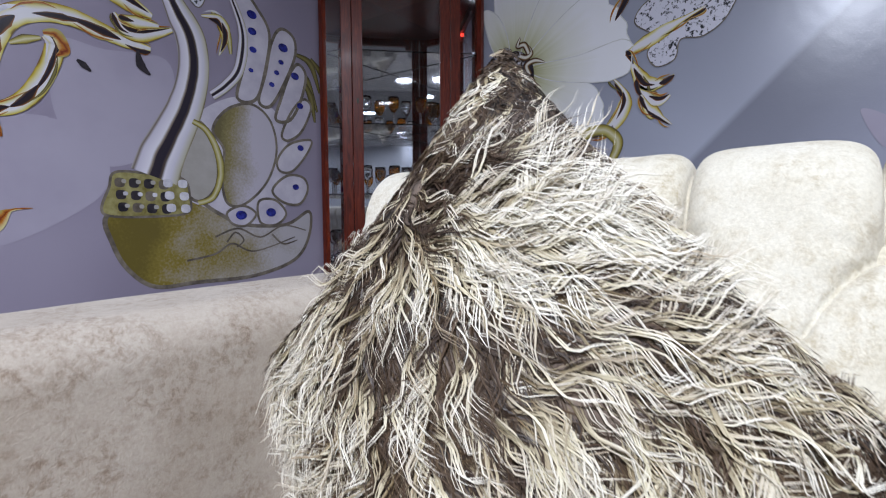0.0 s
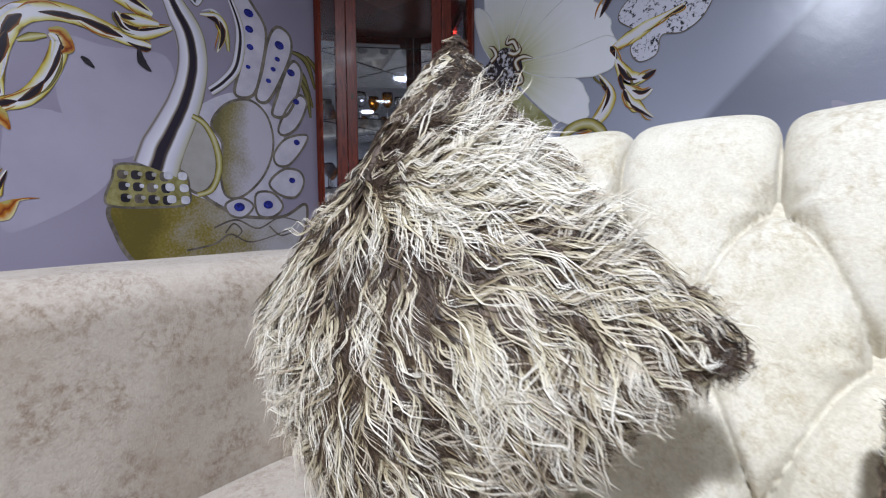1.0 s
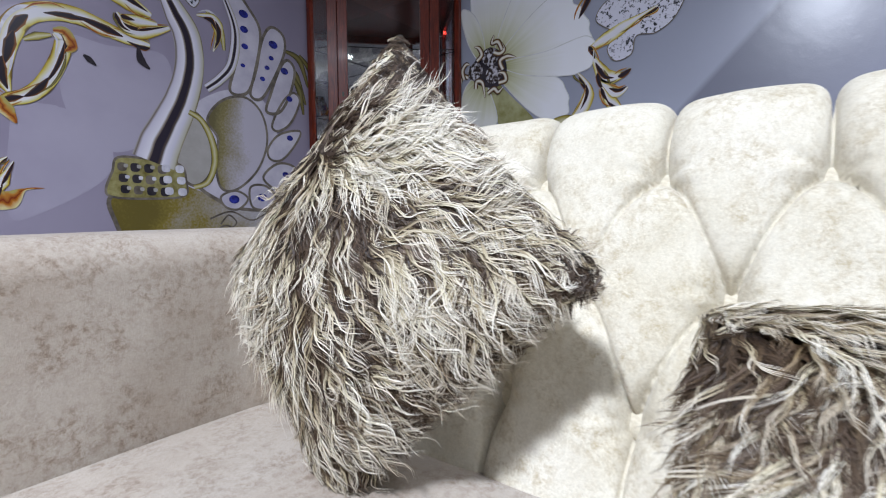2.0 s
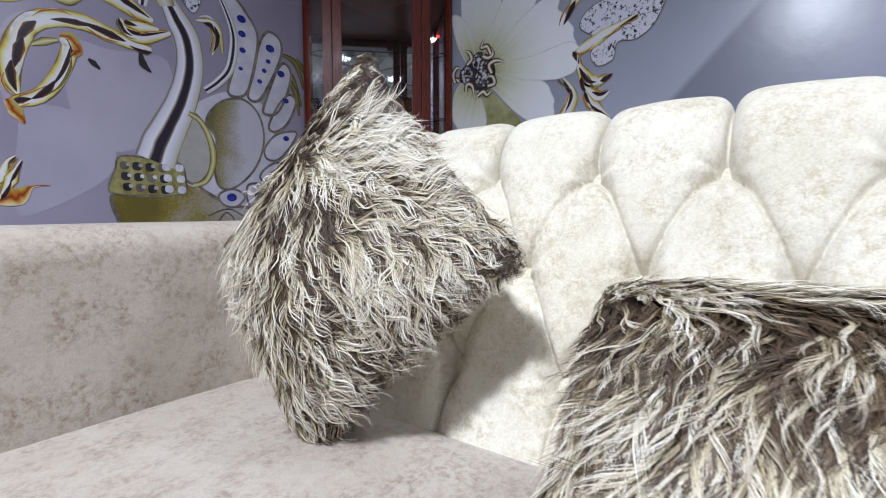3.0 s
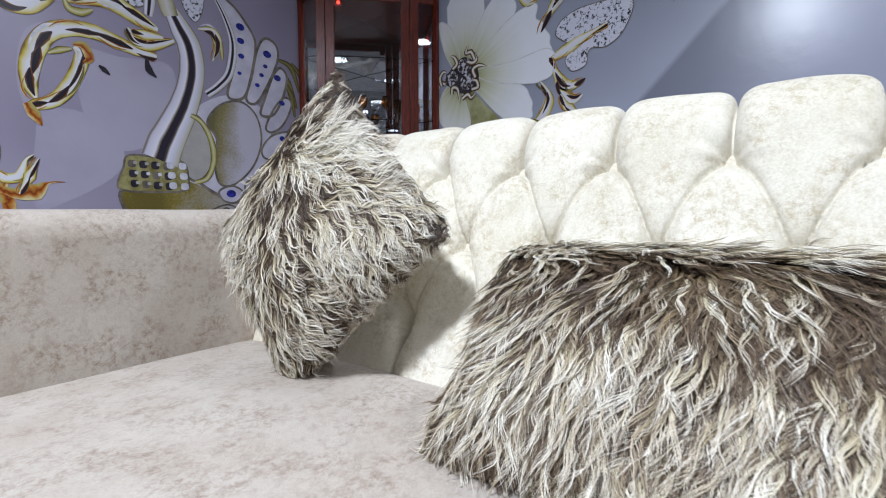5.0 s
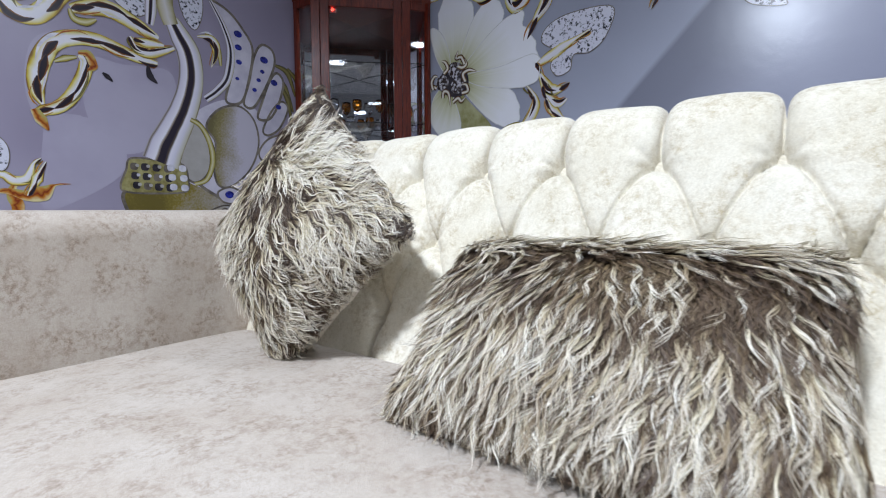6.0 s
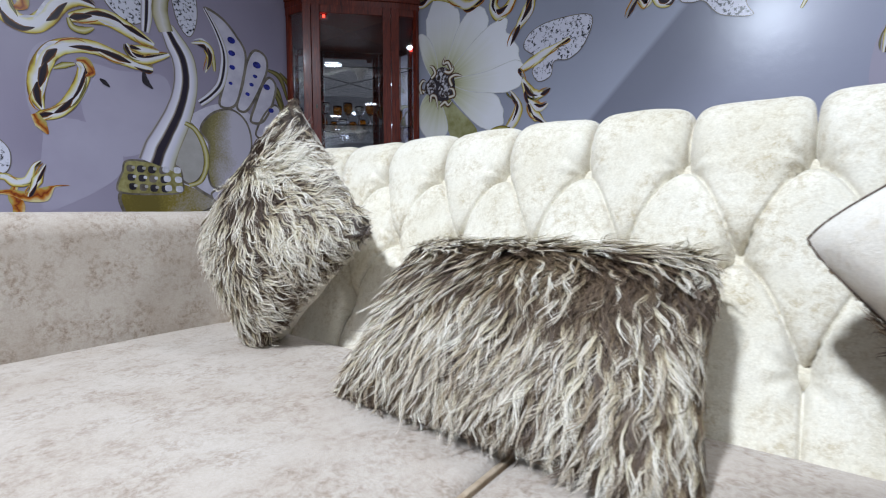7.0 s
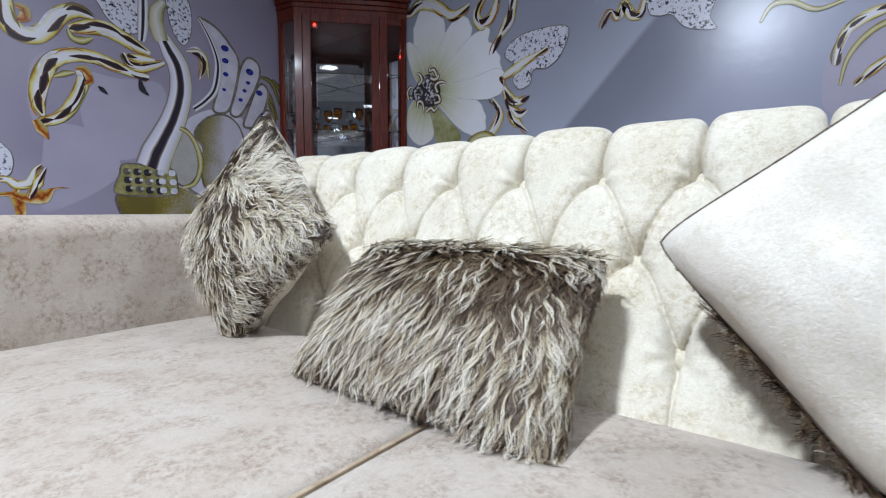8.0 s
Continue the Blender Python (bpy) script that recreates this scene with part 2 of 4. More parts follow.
def shaded(name, x0, x1, a, b, rough=0.27):
    """A print that runs from one colour to another along x, broken by a grainy edge."""
    m = Mat(name, rough=rough)
    v = m.coords("Object")
    sep = m.node("ShaderNodeSeparateXYZ")
    m.link(v, sep.inputs[0])
    t = m.math("DIVIDE", m.math("SUBTRACT", sep.outputs[0], x0), x1 - x0)
    t = m.math("ADD", t, m.math("MULTIPLY", m.math("SUBTRACT", m.noise(v, 5, 2), 0.5), 0.9))
    t = m.math("ADD", t, m.math("MULTIPLY", m.math("SUBTRACT", m.noise(v, 90, 3), 0.5), 0.5))
    m.colour(m.ramp(t, [(0.05, tuple(c * 0.6 for c in a)), (0.3, a), (0.85, b)]))
    return m.mat


P_BODY = shaded("print_gold_body", 0.12, 1.09, (0.25, 0.19, 0.03), (0.50, 0.47, 0.49))
P_OLIVE = mottled("print_olive", (0.18, 0.145, 0.03), (0.42, 0.38, 0.16), 16)
P_PEARL = mottled("print_pearl", (0.53, 0.49, 0.58), (0.68, 0.64, 0.71), 9)
P_CREAM = mottled("print_cream", (0.40, 0.37, 0.33), (0.50, 0.47, 0.44), 6)
P_SPECK_OLIVE = shaded("print_speckled_olive", 0.59, 0.82, (0.27, 0.225, 0.09), (0.56, 0.52, 0.59))
P_PALE = mottled("print_pale", (0.40, 0.36, 0.45), (0.46, 0.42, 0.51), 2)
P_WHITE = mottled("print_white", (0.55, 0.53, 0.60), (0.78, 0.76, 0.80), 30)
P_DARK = mottled("print_dark", (0.015, 0.012, 0.016), (0.05, 0.04, 0.045), 20)
P_BLUE = mottled("print_blue", (0.008, 0.008, 0.10), (0.03, 0.04, 0.38), 60)
P_GREEN = mottled("print_green", (0.22, 0.21, 0.05), (0.46, 0.45, 0.24), 8)


def petal_print(cy, cz):
    """White petals that turn yellow-green towards the flower's heart."""
    m = Mat("print_petal", rough=0.27)
    v = m.coords("Object")
    sep = m.node("ShaderNodeSeparateXYZ")
    m.link(v, sep.inputs[0])
    a, b = m.math("SUBTRACT", sep.outputs[1], cy), m.math("SUBTRACT", sep.outputs[2], cz)
    d = m.math("SQRT", m.math("ADD", m.math("MULTIPLY", a, a), m.math("MULTIPLY", b, b)))
    turn = m.node("ShaderNodeCombineXYZ")
    m.link(m.math("ARCTAN2", b, a), turn.inputs[0])
    streak = m.noise(turn.outputs[0], 9, 3)
    d = m.math("ADD", d, m.math("MULTIPLY", m.math("SUBTRACT", streak, 0.5), 0.16))
    m.colour(m.ramp(d, [(0.08, (0.34, 0.33, 0.11)), (0.18, (0.62, 0.62, 0.42)), (0.30, (0.80, 0.80, 0.72)), (0.46, (0.90, 0.90, 0.92))]))
    return m.mat


P_PETAL = petal_print(1.20, 1.59)
P_SPECK = mottled("print_jewel_speckle", (0.03, 0.03, 0.035), (0.72, 0.71, 0.79), 58, 0.37, 0.47, detail=3)
P_SOFT = mottled("print_soft_edge", (0.62, 0.62, 0.58), (0.76, 0.76, 0.75), 20)
P_HEART = mottled("print_flower_heart", (0.035, 0.022, 0.016), (0.62, 0.60, 0.64), 46, 0.46, 0.6, detail=3)
P_EDGE = mottled("print_edge", (0.11, 0.09, 0.07), (0.26, 0.22, 0.17), 20)


sheet = [0]


def on_wall(side, a, z, layer):
    off = 0.0006 * layer + 0.00005 * (sheet[0] % 11)
    return (a, WALL_Y - off, z) if side == "N" else (WALL_X - off, a, z)


def curve_through(points, closed, steps=8):
    """A smooth curve through a few control points."""
    n = len(points)
    out = []
    for i in range(n if closed else n - 1):
        if closed:
            p = [Vector(points[(i + d) % n]) for d in (-1, 0, 1, 2)]
        else:
            p = [Vector(points[min(max(i + d, 0), n - 1)]) for d in (-1, 0, 1, 2)]
        for s in range(steps):
            t = s / steps
            out.append(0.5 * (2 * p[1] + (p[2] - p[0]) * t + (2 * p[0] - 5 * p[1] + 4 * p[2] - p[3]) * t * t + (3 * p[1] - p[0] - 3 * p[2] + p[3]) * t ** 3))
    if not closed:
        out.append(Vector(points[-1]))
    return out


def printed(name, verts, faces, uvs, material, side):
    me = bpy.data.meshes.new(name)
    me.from_pydata(verts, [], faces)
    layer = me.uv_layers.new(name="UVMap")
    for loop in me.loops:
        layer.data[loop.index].uv = uvs[loop.vertex_index]
    me.materials.append(material)
    ob = new(name, me)
    ob.parent = wall_n if side == "N" else wall_e
    sheet[0] += 1
    return ob


def stroke(name, side, points, widths, material, layer):
    line = curve_through(points, False, 9)
    n = len(line)
    verts, uvs, run = [], [], 0.0
    for i, p in enumerate(line):
        d = (line[min(i + 1, n - 1)] - line[max(i - 1, 0)]).normalized()
        run += (p - line[max(i - 1, 0)]).length
        t = i / (n - 1) * (len(widths) - 1)
        k = min(int(t), len(widths) - 2)
        w = widths[k] + (widths[k + 1] - widths[k]) * (t - k)
        nrm = Vector((-d.y, d.x)) * w / 2
        for sgn, v in ((1, 0.0), (-1, 1.0)):
            q = p + nrm * sgn
            verts.append(on_wall(side, q.x, q.y, layer))
            uvs.append((run, v))
    faces = [(2 * i, 2 * i + 1, 2 * i + 3, 2 * i + 2) for i in range(n - 1)]
    return printed(name, verts, faces, uvs, material, side)


def gold_stroke(name, side, points, widths, material, layer):
    """A printed chrome scroll: a pale gold band with tapered dark and amber flakes along it."""
    base = stroke(name, side, points, widths, material, layer)
    line = curve_through(points, False, 12)
    n = len(line)
    rng = random.Random(int(1000 * abs(points[0][0] + 3 * points[-1][1])) + n)
    length = sum((b - a).length for a, b in zip(line, line[1:]))
    wide = max(widths)
    count = max(2, int(length / (wide * 1.5)))
    for k in range(count * 2):
        mid = (k % count + 0.5 + rng.uniform(-0.3, 0.3)) / count
        span = rng.uniform(0.8, 1.5) / count
        a, b = int(max(0, mid - span / 2) * (n - 1)), int(min(1, mid + span / 2) * (n - 1))
        if b - a < 2:
            continue
        off = rng.uniform(-0.26, 0.26) if k < count else rng.choice((-0.34, 0.36))
        sub = []
        for j in (a, (2 * a + b) // 3, (a + 2 * b) // 3, b):
            d = (line[min(j + 1, n - 1)] - line[max(j - 1, 0)]).normalized()
            sub.append(tuple(line[j] + Vector((-d.y, d.x)) * wide * off * (0.6 if j in (a, b) else 1)))
        w = wide * (rng.uniform(0.26, 0.5) if k < count else rng.uniform(0.12, 0.2))
        stroke("printed_flake", side, sub, (w * 0.1, w, w * 0.75, w * 0.05), P_FLAKE if k < count else rng.choice((P_AMBER, P_AMBER, P_OLIVE_LINE, P_WHITE)), layer + (0.3 if k < count else 0.5))
    return base


def shape(name, side, points, material, layer, edge=0.0):
    ink = P_SOFT if material is P_PETAL else P_EDGE
    line = curve_through(points, True, 6)
    if material is P_PETAL:
        far = [min(1.0, max(0.0, ((p - Vector((1.20, 1.59))).length - 0.38) / 0.12)) for p in line]
        line = [p + (p - Vector((1.20, 1.59))).normalized() * k * 0.035 * noise.noise(Vector((p.x * 14, p.y * 14, 2.0))) for p, k in zip(line, far)]
    if edge:
        n = len(line)
        verts, uvs = [], []
        for i, p in enumerate(line):
            d = (line[(i + 1) % n] - line[i - 1]).normalized()
            nrm = Vector((-d.y, d.x)) * edge / 2
            for sgn in (1, -1):
                q = p + nrm * sgn
                verts.append(on_wall(side, q.x, q.y, layer + 0.4))
                uvs.append((0, 0))
        printed(name + "_outline", verts, [(2 * i, 2 * i + 1, (2 * i + 3) % (2 * n), (2 * i + 2) % (2 * n)) for i in range(n)], uvs, ink, side)
    return printed(name, [on_wall(side, p.x, p.y, layer) for p in line], [tuple(range(len(line)))], [(0.5, 0.5)] * len(line), material, side)


def spot(name, side, c, r, material, layer, tall=1.3):
    sq = 0.7 if "bead" in name else 1.0

    def bent(v):
        return math.copysign(abs(v) ** sq, v)

    pts = [(c[0] + r * bent(math.cos(i * math.pi / 7)), c[1] + r * tall * bent(math.sin(i * math.pi / 7))) for i in range(14)]
    return printed(name, [on_wall(side, a, b, layer) for a, b in pts], [tuple(range(14))], [(0.5, 0.5)] * 14, material, side)


shape("printed_pale_form", "N", [(0.003, 1.479), (0.150, 1.475), (0.381, 1.490), (0.406, 1.311), (0.302, 1.096), (0.158, 1.018), (0.036, 1.079), (-0.023, 1.214), (-0.028, 1.362)], P_PALE, 1, 0.000)
shape("printed_pale_form", "N", [(-0.224, 1.477), (-0.153, 1.551), (-0.018, 1.571), (-0.147, 1.439), (-0.189, 1.289), (-0.158, 1.194), (-0.037, 1.182), (-0.139, 1.109), (-0.224, 1.165), (-0.253, 1.305)], P_PALE, 1, 0.000)
shape("printed_pale_form", "N", [(-0.164, 1.160), (0.005, 1.175), (0.135, 1.068), (0.116, 0.905), (-0.122, 0.749), (-0.219, 0.751), (-0.202, 1.035)], P_PALE, 1, 0.000)
shape("printed_body", "N", [(0.128, 0.822), (0.141, 0.714), (0.193, 0.600), (0.298, 0.515), (0.481, 0.514), (0.769, 0.514), (1.011, 0.576), (1.109, 0.696), (1.117, 0.838), (0.963, 0.769), (0.716, 0.775), (0.575, 0.839), (0.447, 0.915), (0.269, 0.875)], P_BODY, 2, 0.018)
shape("printed_wing", "N", [(0.491, 1.262), (0.590, 1.344), (0.723, 1.396), (0.900, 1.370), (0.982, 1.216), (0.968, 1.030), (0.970, 0.875), (0.792, 0.768), (0.624, 0.826), (0.473, 0.879), (0.422, 0.917), (0.377, 0.991), (0.429, 1.150)], P_PEARL, 2, 0.000)
shape("printed_oval", "N", [(0.503, 1.250), (0.574, 1.181), (0.605, 1.048), (0.571, 0.936), (0.500, 0.885), (0.436, 0.930), (0.413, 1.033), (0.439, 1.151)], P_CREAM, 3, 0.014)
shape("printed_oval", "N", [(0.576, 1.221), (0.655, 1.328), (0.785, 1.370), (0.887, 1.299), (0.916, 1.147), (0.851, 0.986), (0.726, 0.876), (0.635, 0.880), (0.612, 1.006), (0.628, 1.132)], P_SPECK_OLIVE, 3, 0.013)
stroke("printed_gold_edge", "N", [(0.485, 1.245), (0.547, 1.211), (0.598, 1.110), (0.605, 1.006), (0.567, 0.909), (0.495, 0.877)], (0.025, 0.039, 0.025), P_GOLD_LINE, 5)
shape("printed_collar", "N", [(0.111, 0.854), (0.140, 0.934), (0.164, 0.997), (0.282, 1.000), (0.431, 0.984), (0.458, 0.905), (0.444, 0.833), (0.273, 0.817), (0.138, 0.822)], P_OLIVE, 4, 0.010)
spot("printed_bead_gap", "N", (0.179, 0.957), 0.0191, P_BROWN_LINE, 5, 1.00)
spot("printed_bead", "N", (0.194, 0.963), 0.0091, P_CREAM, 6, 0.90)
spot("printed_bead_gap", "N", (0.232, 0.957), 0.0202, P_DARK, 5, 1.00)
spot("printed_bead", "N", (0.248, 0.962), 0.0095, P_CREAM, 6, 0.90)
spot("printed_bead_gap", "N", (0.289, 0.956), 0.0206, P_DARK, 5, 1.00)
spot("printed_bead", "N", (0.305, 0.962), 0.0099, P_CREAM, 6, 0.90)
spot("printed_bead_gap", "N", (0.348, 0.955), 0.0210, P_BROWN_LINE, 5, 1.00)
spot("printed_bead", "N", (0.365, 0.962), 0.0201, P_WHITE, 6, 0.90)
spot("printed_bead", "N", (0.428, 0.962), 0.0208, P_WHITE, 6, 0.90)
spot("printed_bead_gap", "N", (0.182, 0.908), 0.0194, P_DARK, 5, 1.00)
spot("printed_bead", "N", (0.198, 0.913), 0.0090, P_WHITE, 6, 0.90)
spot("printed_bead_gap", "N", (0.237, 0.906), 0.0198, P_DARK, 5, 1.00)
spot("printed_bead", "N", (0.253, 0.911), 0.0095, P_WHITE, 6, 0.90)
spot("printed_bead_gap", "N", (0.293, 0.904), 0.0206, P_BROWN_LINE, 5, 1.00)
spot("printed_bead", "N", (0.310, 0.910), 0.0097, P_WHITE, 6, 0.90)
spot("printed_bead_gap", "N", (0.353, 0.903), 0.0209, P_DARK, 5, 1.00)
spot("printed_bead", "N", (0.370, 0.909), 0.0204, P_WHITE, 6, 0.90)
spot("printed_bead", "N", (0.433, 0.907), 0.0208, P_WHITE, 6, 0.90)
spot("printed_bead_gap", "N", (0.187, 0.858), 0.0190, P_DARK, 5, 1.00)
spot("printed_bead", "N", (0.202, 0.863), 0.0091, P_CREAM, 6, 0.90)
spot("printed_bead_gap", "N", (0.241, 0.855), 0.0198, P_BROWN_LINE, 5, 1.00)
spot("printed_bead", "N", (0.257, 0.860), 0.0095, P_CREAM, 6, 0.90)
spot("printed_bead_gap", "N", (0.297, 0.852), 0.0209, P_DARK, 5, 1.00)
spot("printed_bead", "N", (0.314, 0.858), 0.0098, P_CREAM, 6, 0.90)
spot("printed_bead_gap", "N", (0.357, 0.850), 0.0213, P_DARK, 5, 1.00)
spot("printed_bead", "N", (0.375, 0.855), 0.0204, P_WHITE, 6, 0.90)
spot("printed_bead", "N", (0.437, 0.852), 0.0211, P_WHITE, 6, 0.90)
shape("printed_feather", "N", [(0.628, 1.952), (0.738, 1.925), (0.832, 1.842), (0.893, 1.739), (0.862, 1.552), (0.805, 1.399), (0.704, 1.390), (0.748, 1.566), (0.742, 1.710), (0.683, 1.856)], P_PEARL, 5, 0.016)
shape("printed_feather", "N", [(0.962, 1.786), (1.039, 1.762), (1.045, 1.666), (0.965, 1.495), (0.885, 1.378), (0.821, 1.394), (0.862, 1.533), (0.905, 1.704)], P_PEARL, 5, 0.016)
shape("printed_feather", "N", [(1.066, 1.631), (1.114, 1.578), (1.074, 1.435), (1.003, 1.325), (0.917, 1.317), (0.950, 1.423), (1.011, 1.569)], P_PEARL, 5, 0.017)
shape("printed_feather", "N", [(1.103, 1.452), (1.144, 1.408), (1.077, 1.275), (0.994, 1.217), (0.950, 1.236), (0.986, 1.323), (1.045, 1.409)], P_PEARL, 5, 0.014)
shape("printed_feather", "N", [(1.138, 1.234), (1.112, 1.161), (1.013, 1.057), (0.933, 1.052), (0.921, 1.112), (1.000, 1.199)], P_PEARL, 5, 0.013)
shape("printed_feather", "N", [(0.975, 1.028), (1.080, 1.024), (1.109, 0.959), (1.052, 0.880), (0.951, 0.887), (0.884, 0.949)], P_PEARL, 5, 0.014)
shape("printed_feather", "N", [(0.803, 0.889), (0.899, 0.898), (0.964, 0.828), (0.901, 0.770), (0.810, 0.783)], P_PEARL, 5, 0.013)
shape("printed_feather", "N", [(0.633, 0.835), (0.716, 0.867), (0.785, 0.827), (0.728, 0.769), (0.655, 0.781)], P_PEARL, 5, 0.012)
stroke("printed_quill", "N", [(0.628, 1.952), (0.704, 1.827), (0.745, 1.693), (0.720, 1.531), (0.653, 1.439), (0.578, 1.376)], (0.023, 0.057, 0.045), P_SILVER, 6)
spot("printed_gem", "N", (0.796, 1.807), 0.0272, P_BLUE, 7, 0.75)
spot("printed_gem", "N", (0.796, 1.727), 0.0235, P_BLUE, 7, 0.75)
spot("printed_gem", "N", (0.797, 1.639), 0.0198, P_BLUE, 7, 0.75)
spot("printed_gem", "N", (0.782, 1.536), 0.0137, P_BLUE, 7, 0.75)
spot("printed_gem", "N", (0.972, 1.693), 0.0292, P_BLUE, 7, 0.75)
spot("printed_gem", "N", (0.957, 1.616), 0.0165, P_BLUE, 7, 0.75)
spot("printed_gem", "N", (0.929, 1.557), 0.0163, P_BLUE, 7, 0.75)
spot("printed_gem", "N", (0.898, 1.490), 0.0163, P_BLUE, 7, 0.75)
spot("printed_gem", "N", (1.042, 1.563), 0.0255, P_BLUE, 7, 0.75)
spot("printed_gem", "N", (1.071, 1.411), 0.0212, P_BLUE, 7, 0.75)
spot("printed_gem", "N", (1.067, 1.185), 0.0211, P_BLUE, 7, 0.75)
spot("printed_gem", "N", (1.029, 0.971), 0.0208, P_BLUE, 7, 0.75)
spot("printed_gem", "N", (0.872, 0.834), 0.0296, P_BLUE, 7, 0.75)
spot("printed_gem", "N", (0.705, 0.821), 0.0299, P_BLUE, 7, 0.75)
gold_stroke("printed_scroll", "N", [(-0.315, 1.782), (-0.316, 1.666), (-0.274, 1.610), (-0.207, 1.610), (-0.150, 1.664), (-0.098, 1.742), (-0.030, 1.785), (0.052, 1.769)], (0.054, 0.095, 0.082, 0.082, 0.084, 0.082, 0.075, 0.011), P_GOLD, 5)
stroke("printed_curl", "N", [(-0.279, 1.736), (-0.243, 1.725), (-0.244, 1.688), (-0.279, 1.659)], (0.016, 0.046, 0.046, 0.011), P_AMBER, 6)
gold_stroke("printed_scroll", "N", [(-0.060, 1.686), (0.018, 1.717), (0.100, 1.732), (0.174, 1.714), (0.251, 1.681), (0.332, 1.654)], (0.041, 0.079, 0.084, 0.084, 0.075, 0.022), P_GOLD, 5)
stroke("printed_curl", "N", [(-0.067, 1.684), (-0.049, 1.644), (-0.002, 1.640), (0.043, 1.665)], (0.014, 0.035, 0.041, 0.011), P_GOLD_LINE, 6)
gold_stroke("printed_scroll", "N", [(0.321, 1.519), (0.234, 1.524), (0.138, 1.545), (0.038, 1.565), (-0.058, 1.553), (-0.138, 1.507), (-0.187, 1.421), (-0.209, 1.330), (-0.209, 1.263), (-0.192, 1.213)], (0.019, 0.054, 0.065, 0.071, 0.073, 0.079, 0.084, 0.076, 0.060, 0.016), P_GOLD, 5)
gold_stroke("printed_scroll", "N", [(-0.036, 1.479), (-0.009, 1.450), (-0.032, 1.364), (-0.084, 1.263), (-0.140, 1.208), (-0.193, 1.187), (-0.229, 1.164)], (0.035, 0.063, 0.063, 0.063, 0.057, 0.049, 0.019), P_GOLD, 6)
stroke("printed_curl", "N", [(-0.225, 1.190), (-0.201, 1.143), (-0.176, 1.098)], (0.030, 0.050, 0.006), P_AMBER, 7)
stroke("printed_curl", "N", [(-0.042, 1.484), (-0.001, 1.487), (0.019, 1.435), (-0.004, 1.410)], (0.014, 0.041, 0.038, 0.008), P_AMBER, 7)
stroke("printed_curl", "N", [(-0.138, 1.422), (-0.096, 1.446), (-0.049, 1.463)], (0.011, 0.033, 0.014), P_GOLD_LINE, 4)
gold_stroke("printed_knot", "N", [(0.189, 1.626), (0.218, 1.574), (0.287, 1.566), (0.411, 1.622)], (0.016, 0.057, 0.063, 0.019), P_GOLD, 7)
gold_stroke("printed_knot", "N", [(0.204, 1.616), (0.268, 1.613), (0.357, 1.621)], (0.014, 0.054, 0.016), P_GOLD, 8)
stroke("printed_neck_top", "N", [(0.308, 2.020), (0.305, 1.890), (0.298, 1.790), (0.288, 1.716)], (0.054, 0.063, 0.060, 0.041), P_SILVER, 3)
stroke("printed_crown", "N", [(0.420, 1.982), (0.379, 1.913), (0.373, 1.834), (0.400, 1.747)], (0.041, 0.084, 0.090, 0.082), P_PEARL_OLIVE, 5)
stroke("printed_neck", "N", [(0.403, 1.776), (0.447, 1.697), (0.486, 1.626), (0.501, 1.537), (0.495, 1.442), (0.471, 1.345), (0.431, 1.245), (0.381, 1.147), (0.346, 1.074), (0.315, 0.986)], (0.078, 0.125, 0.139, 0.139, 0.142, 0.154, 0.173, 0.187, 0.197), P_SILVER, 4)
stroke("printed_leaf", "N", [(0.270, 1.500), (0.280, 1.444), (0.315, 1.411)], (0.009, 0.038, 0.006), P_DARK, 6)
stroke("printed_mark", "N", [(0.057, 1.412), (0.077, 1.398), (0.101, 1.378)], (0.009, 0.026, 0.006), P_DARK, 6)
gold_stroke("printed_scroll", "N", [(0.543, 1.724), (0.627, 1.735), (0.654, 1.660), (0.621, 1.568)], (0.008, 0.029, 0.067, 0.029, 0.006), P_GOLD, 3)
stroke("printed_scroll", "N", [(0.593, 1.761), (0.663, 1.691), (0.681, 1.588)], (0.015, 0.037, 0.015), P_GOLD_LINE, 3)
shape("printed_leaf", "N", [(0.062, 1.935), (0.290, 2.031), (0.314, 1.833), (0.238, 1.741), (0.136, 1.779), (0.084, 1.848)], P_SPECK, 2, 0.005)
shape("printed_leaf", "N", [(0.436, 2.068), (0.561, 2.044), (0.583, 1.879), (0.533, 1.756), (0.459, 1.843)], P_SPECK, 2, 0.005)
shape("printed_leaf", "N", [(-0.423, 1.089), (-0.344, 1.039), (-0.322, 0.977), (-0.343, 0.902), (-0.424, 0.881)], P_SPECK, 3, 0.004)
gold_stroke("printed_scroll", "N", [(-0.425, 0.870), (-0.352, 0.884), (-0.315, 0.859), (-0.267, 0.869), (-0.240, 0.941), (-0.211, 0.967)], (0.009, 0.034, 0.047, 0.040, 0.013, 0.003), P_GOLD, 5)
stroke("printed_scroll", "N", [(-0.428, 0.808), (-0.334, 0.810), (-0.270, 0.792), (-0.213, 0.805), (-0.164, 0.844), (-0.103, 0.852)], (0.007, 0.027, 0.048, 0.075, 0.010, 0.002), P_AMBER, 5)
gold_stroke("printed_scroll", "N", [(-0.270, 0.792), (-0.230, 0.871), (-0.194, 0.951)], (0.005, 0.020, 0.047, 0.017, 0.003), P_GOLD, 6)
stroke("printed_scroll", "N", [(-0.321, 0.656), (-0.305, 0.741), (-0.324, 0.810), (-0.288, 0.876)], (0.012, 0.045, 0.051, 0.025, 0.005), P_AMBER, 5)
stroke("printed_plume", "N", [(1.044, 1.680), (1.148, 1.650), (1.208, 1.503)], (0.014, 0.043, 0.014), P_OLIVE_LINE, 3)
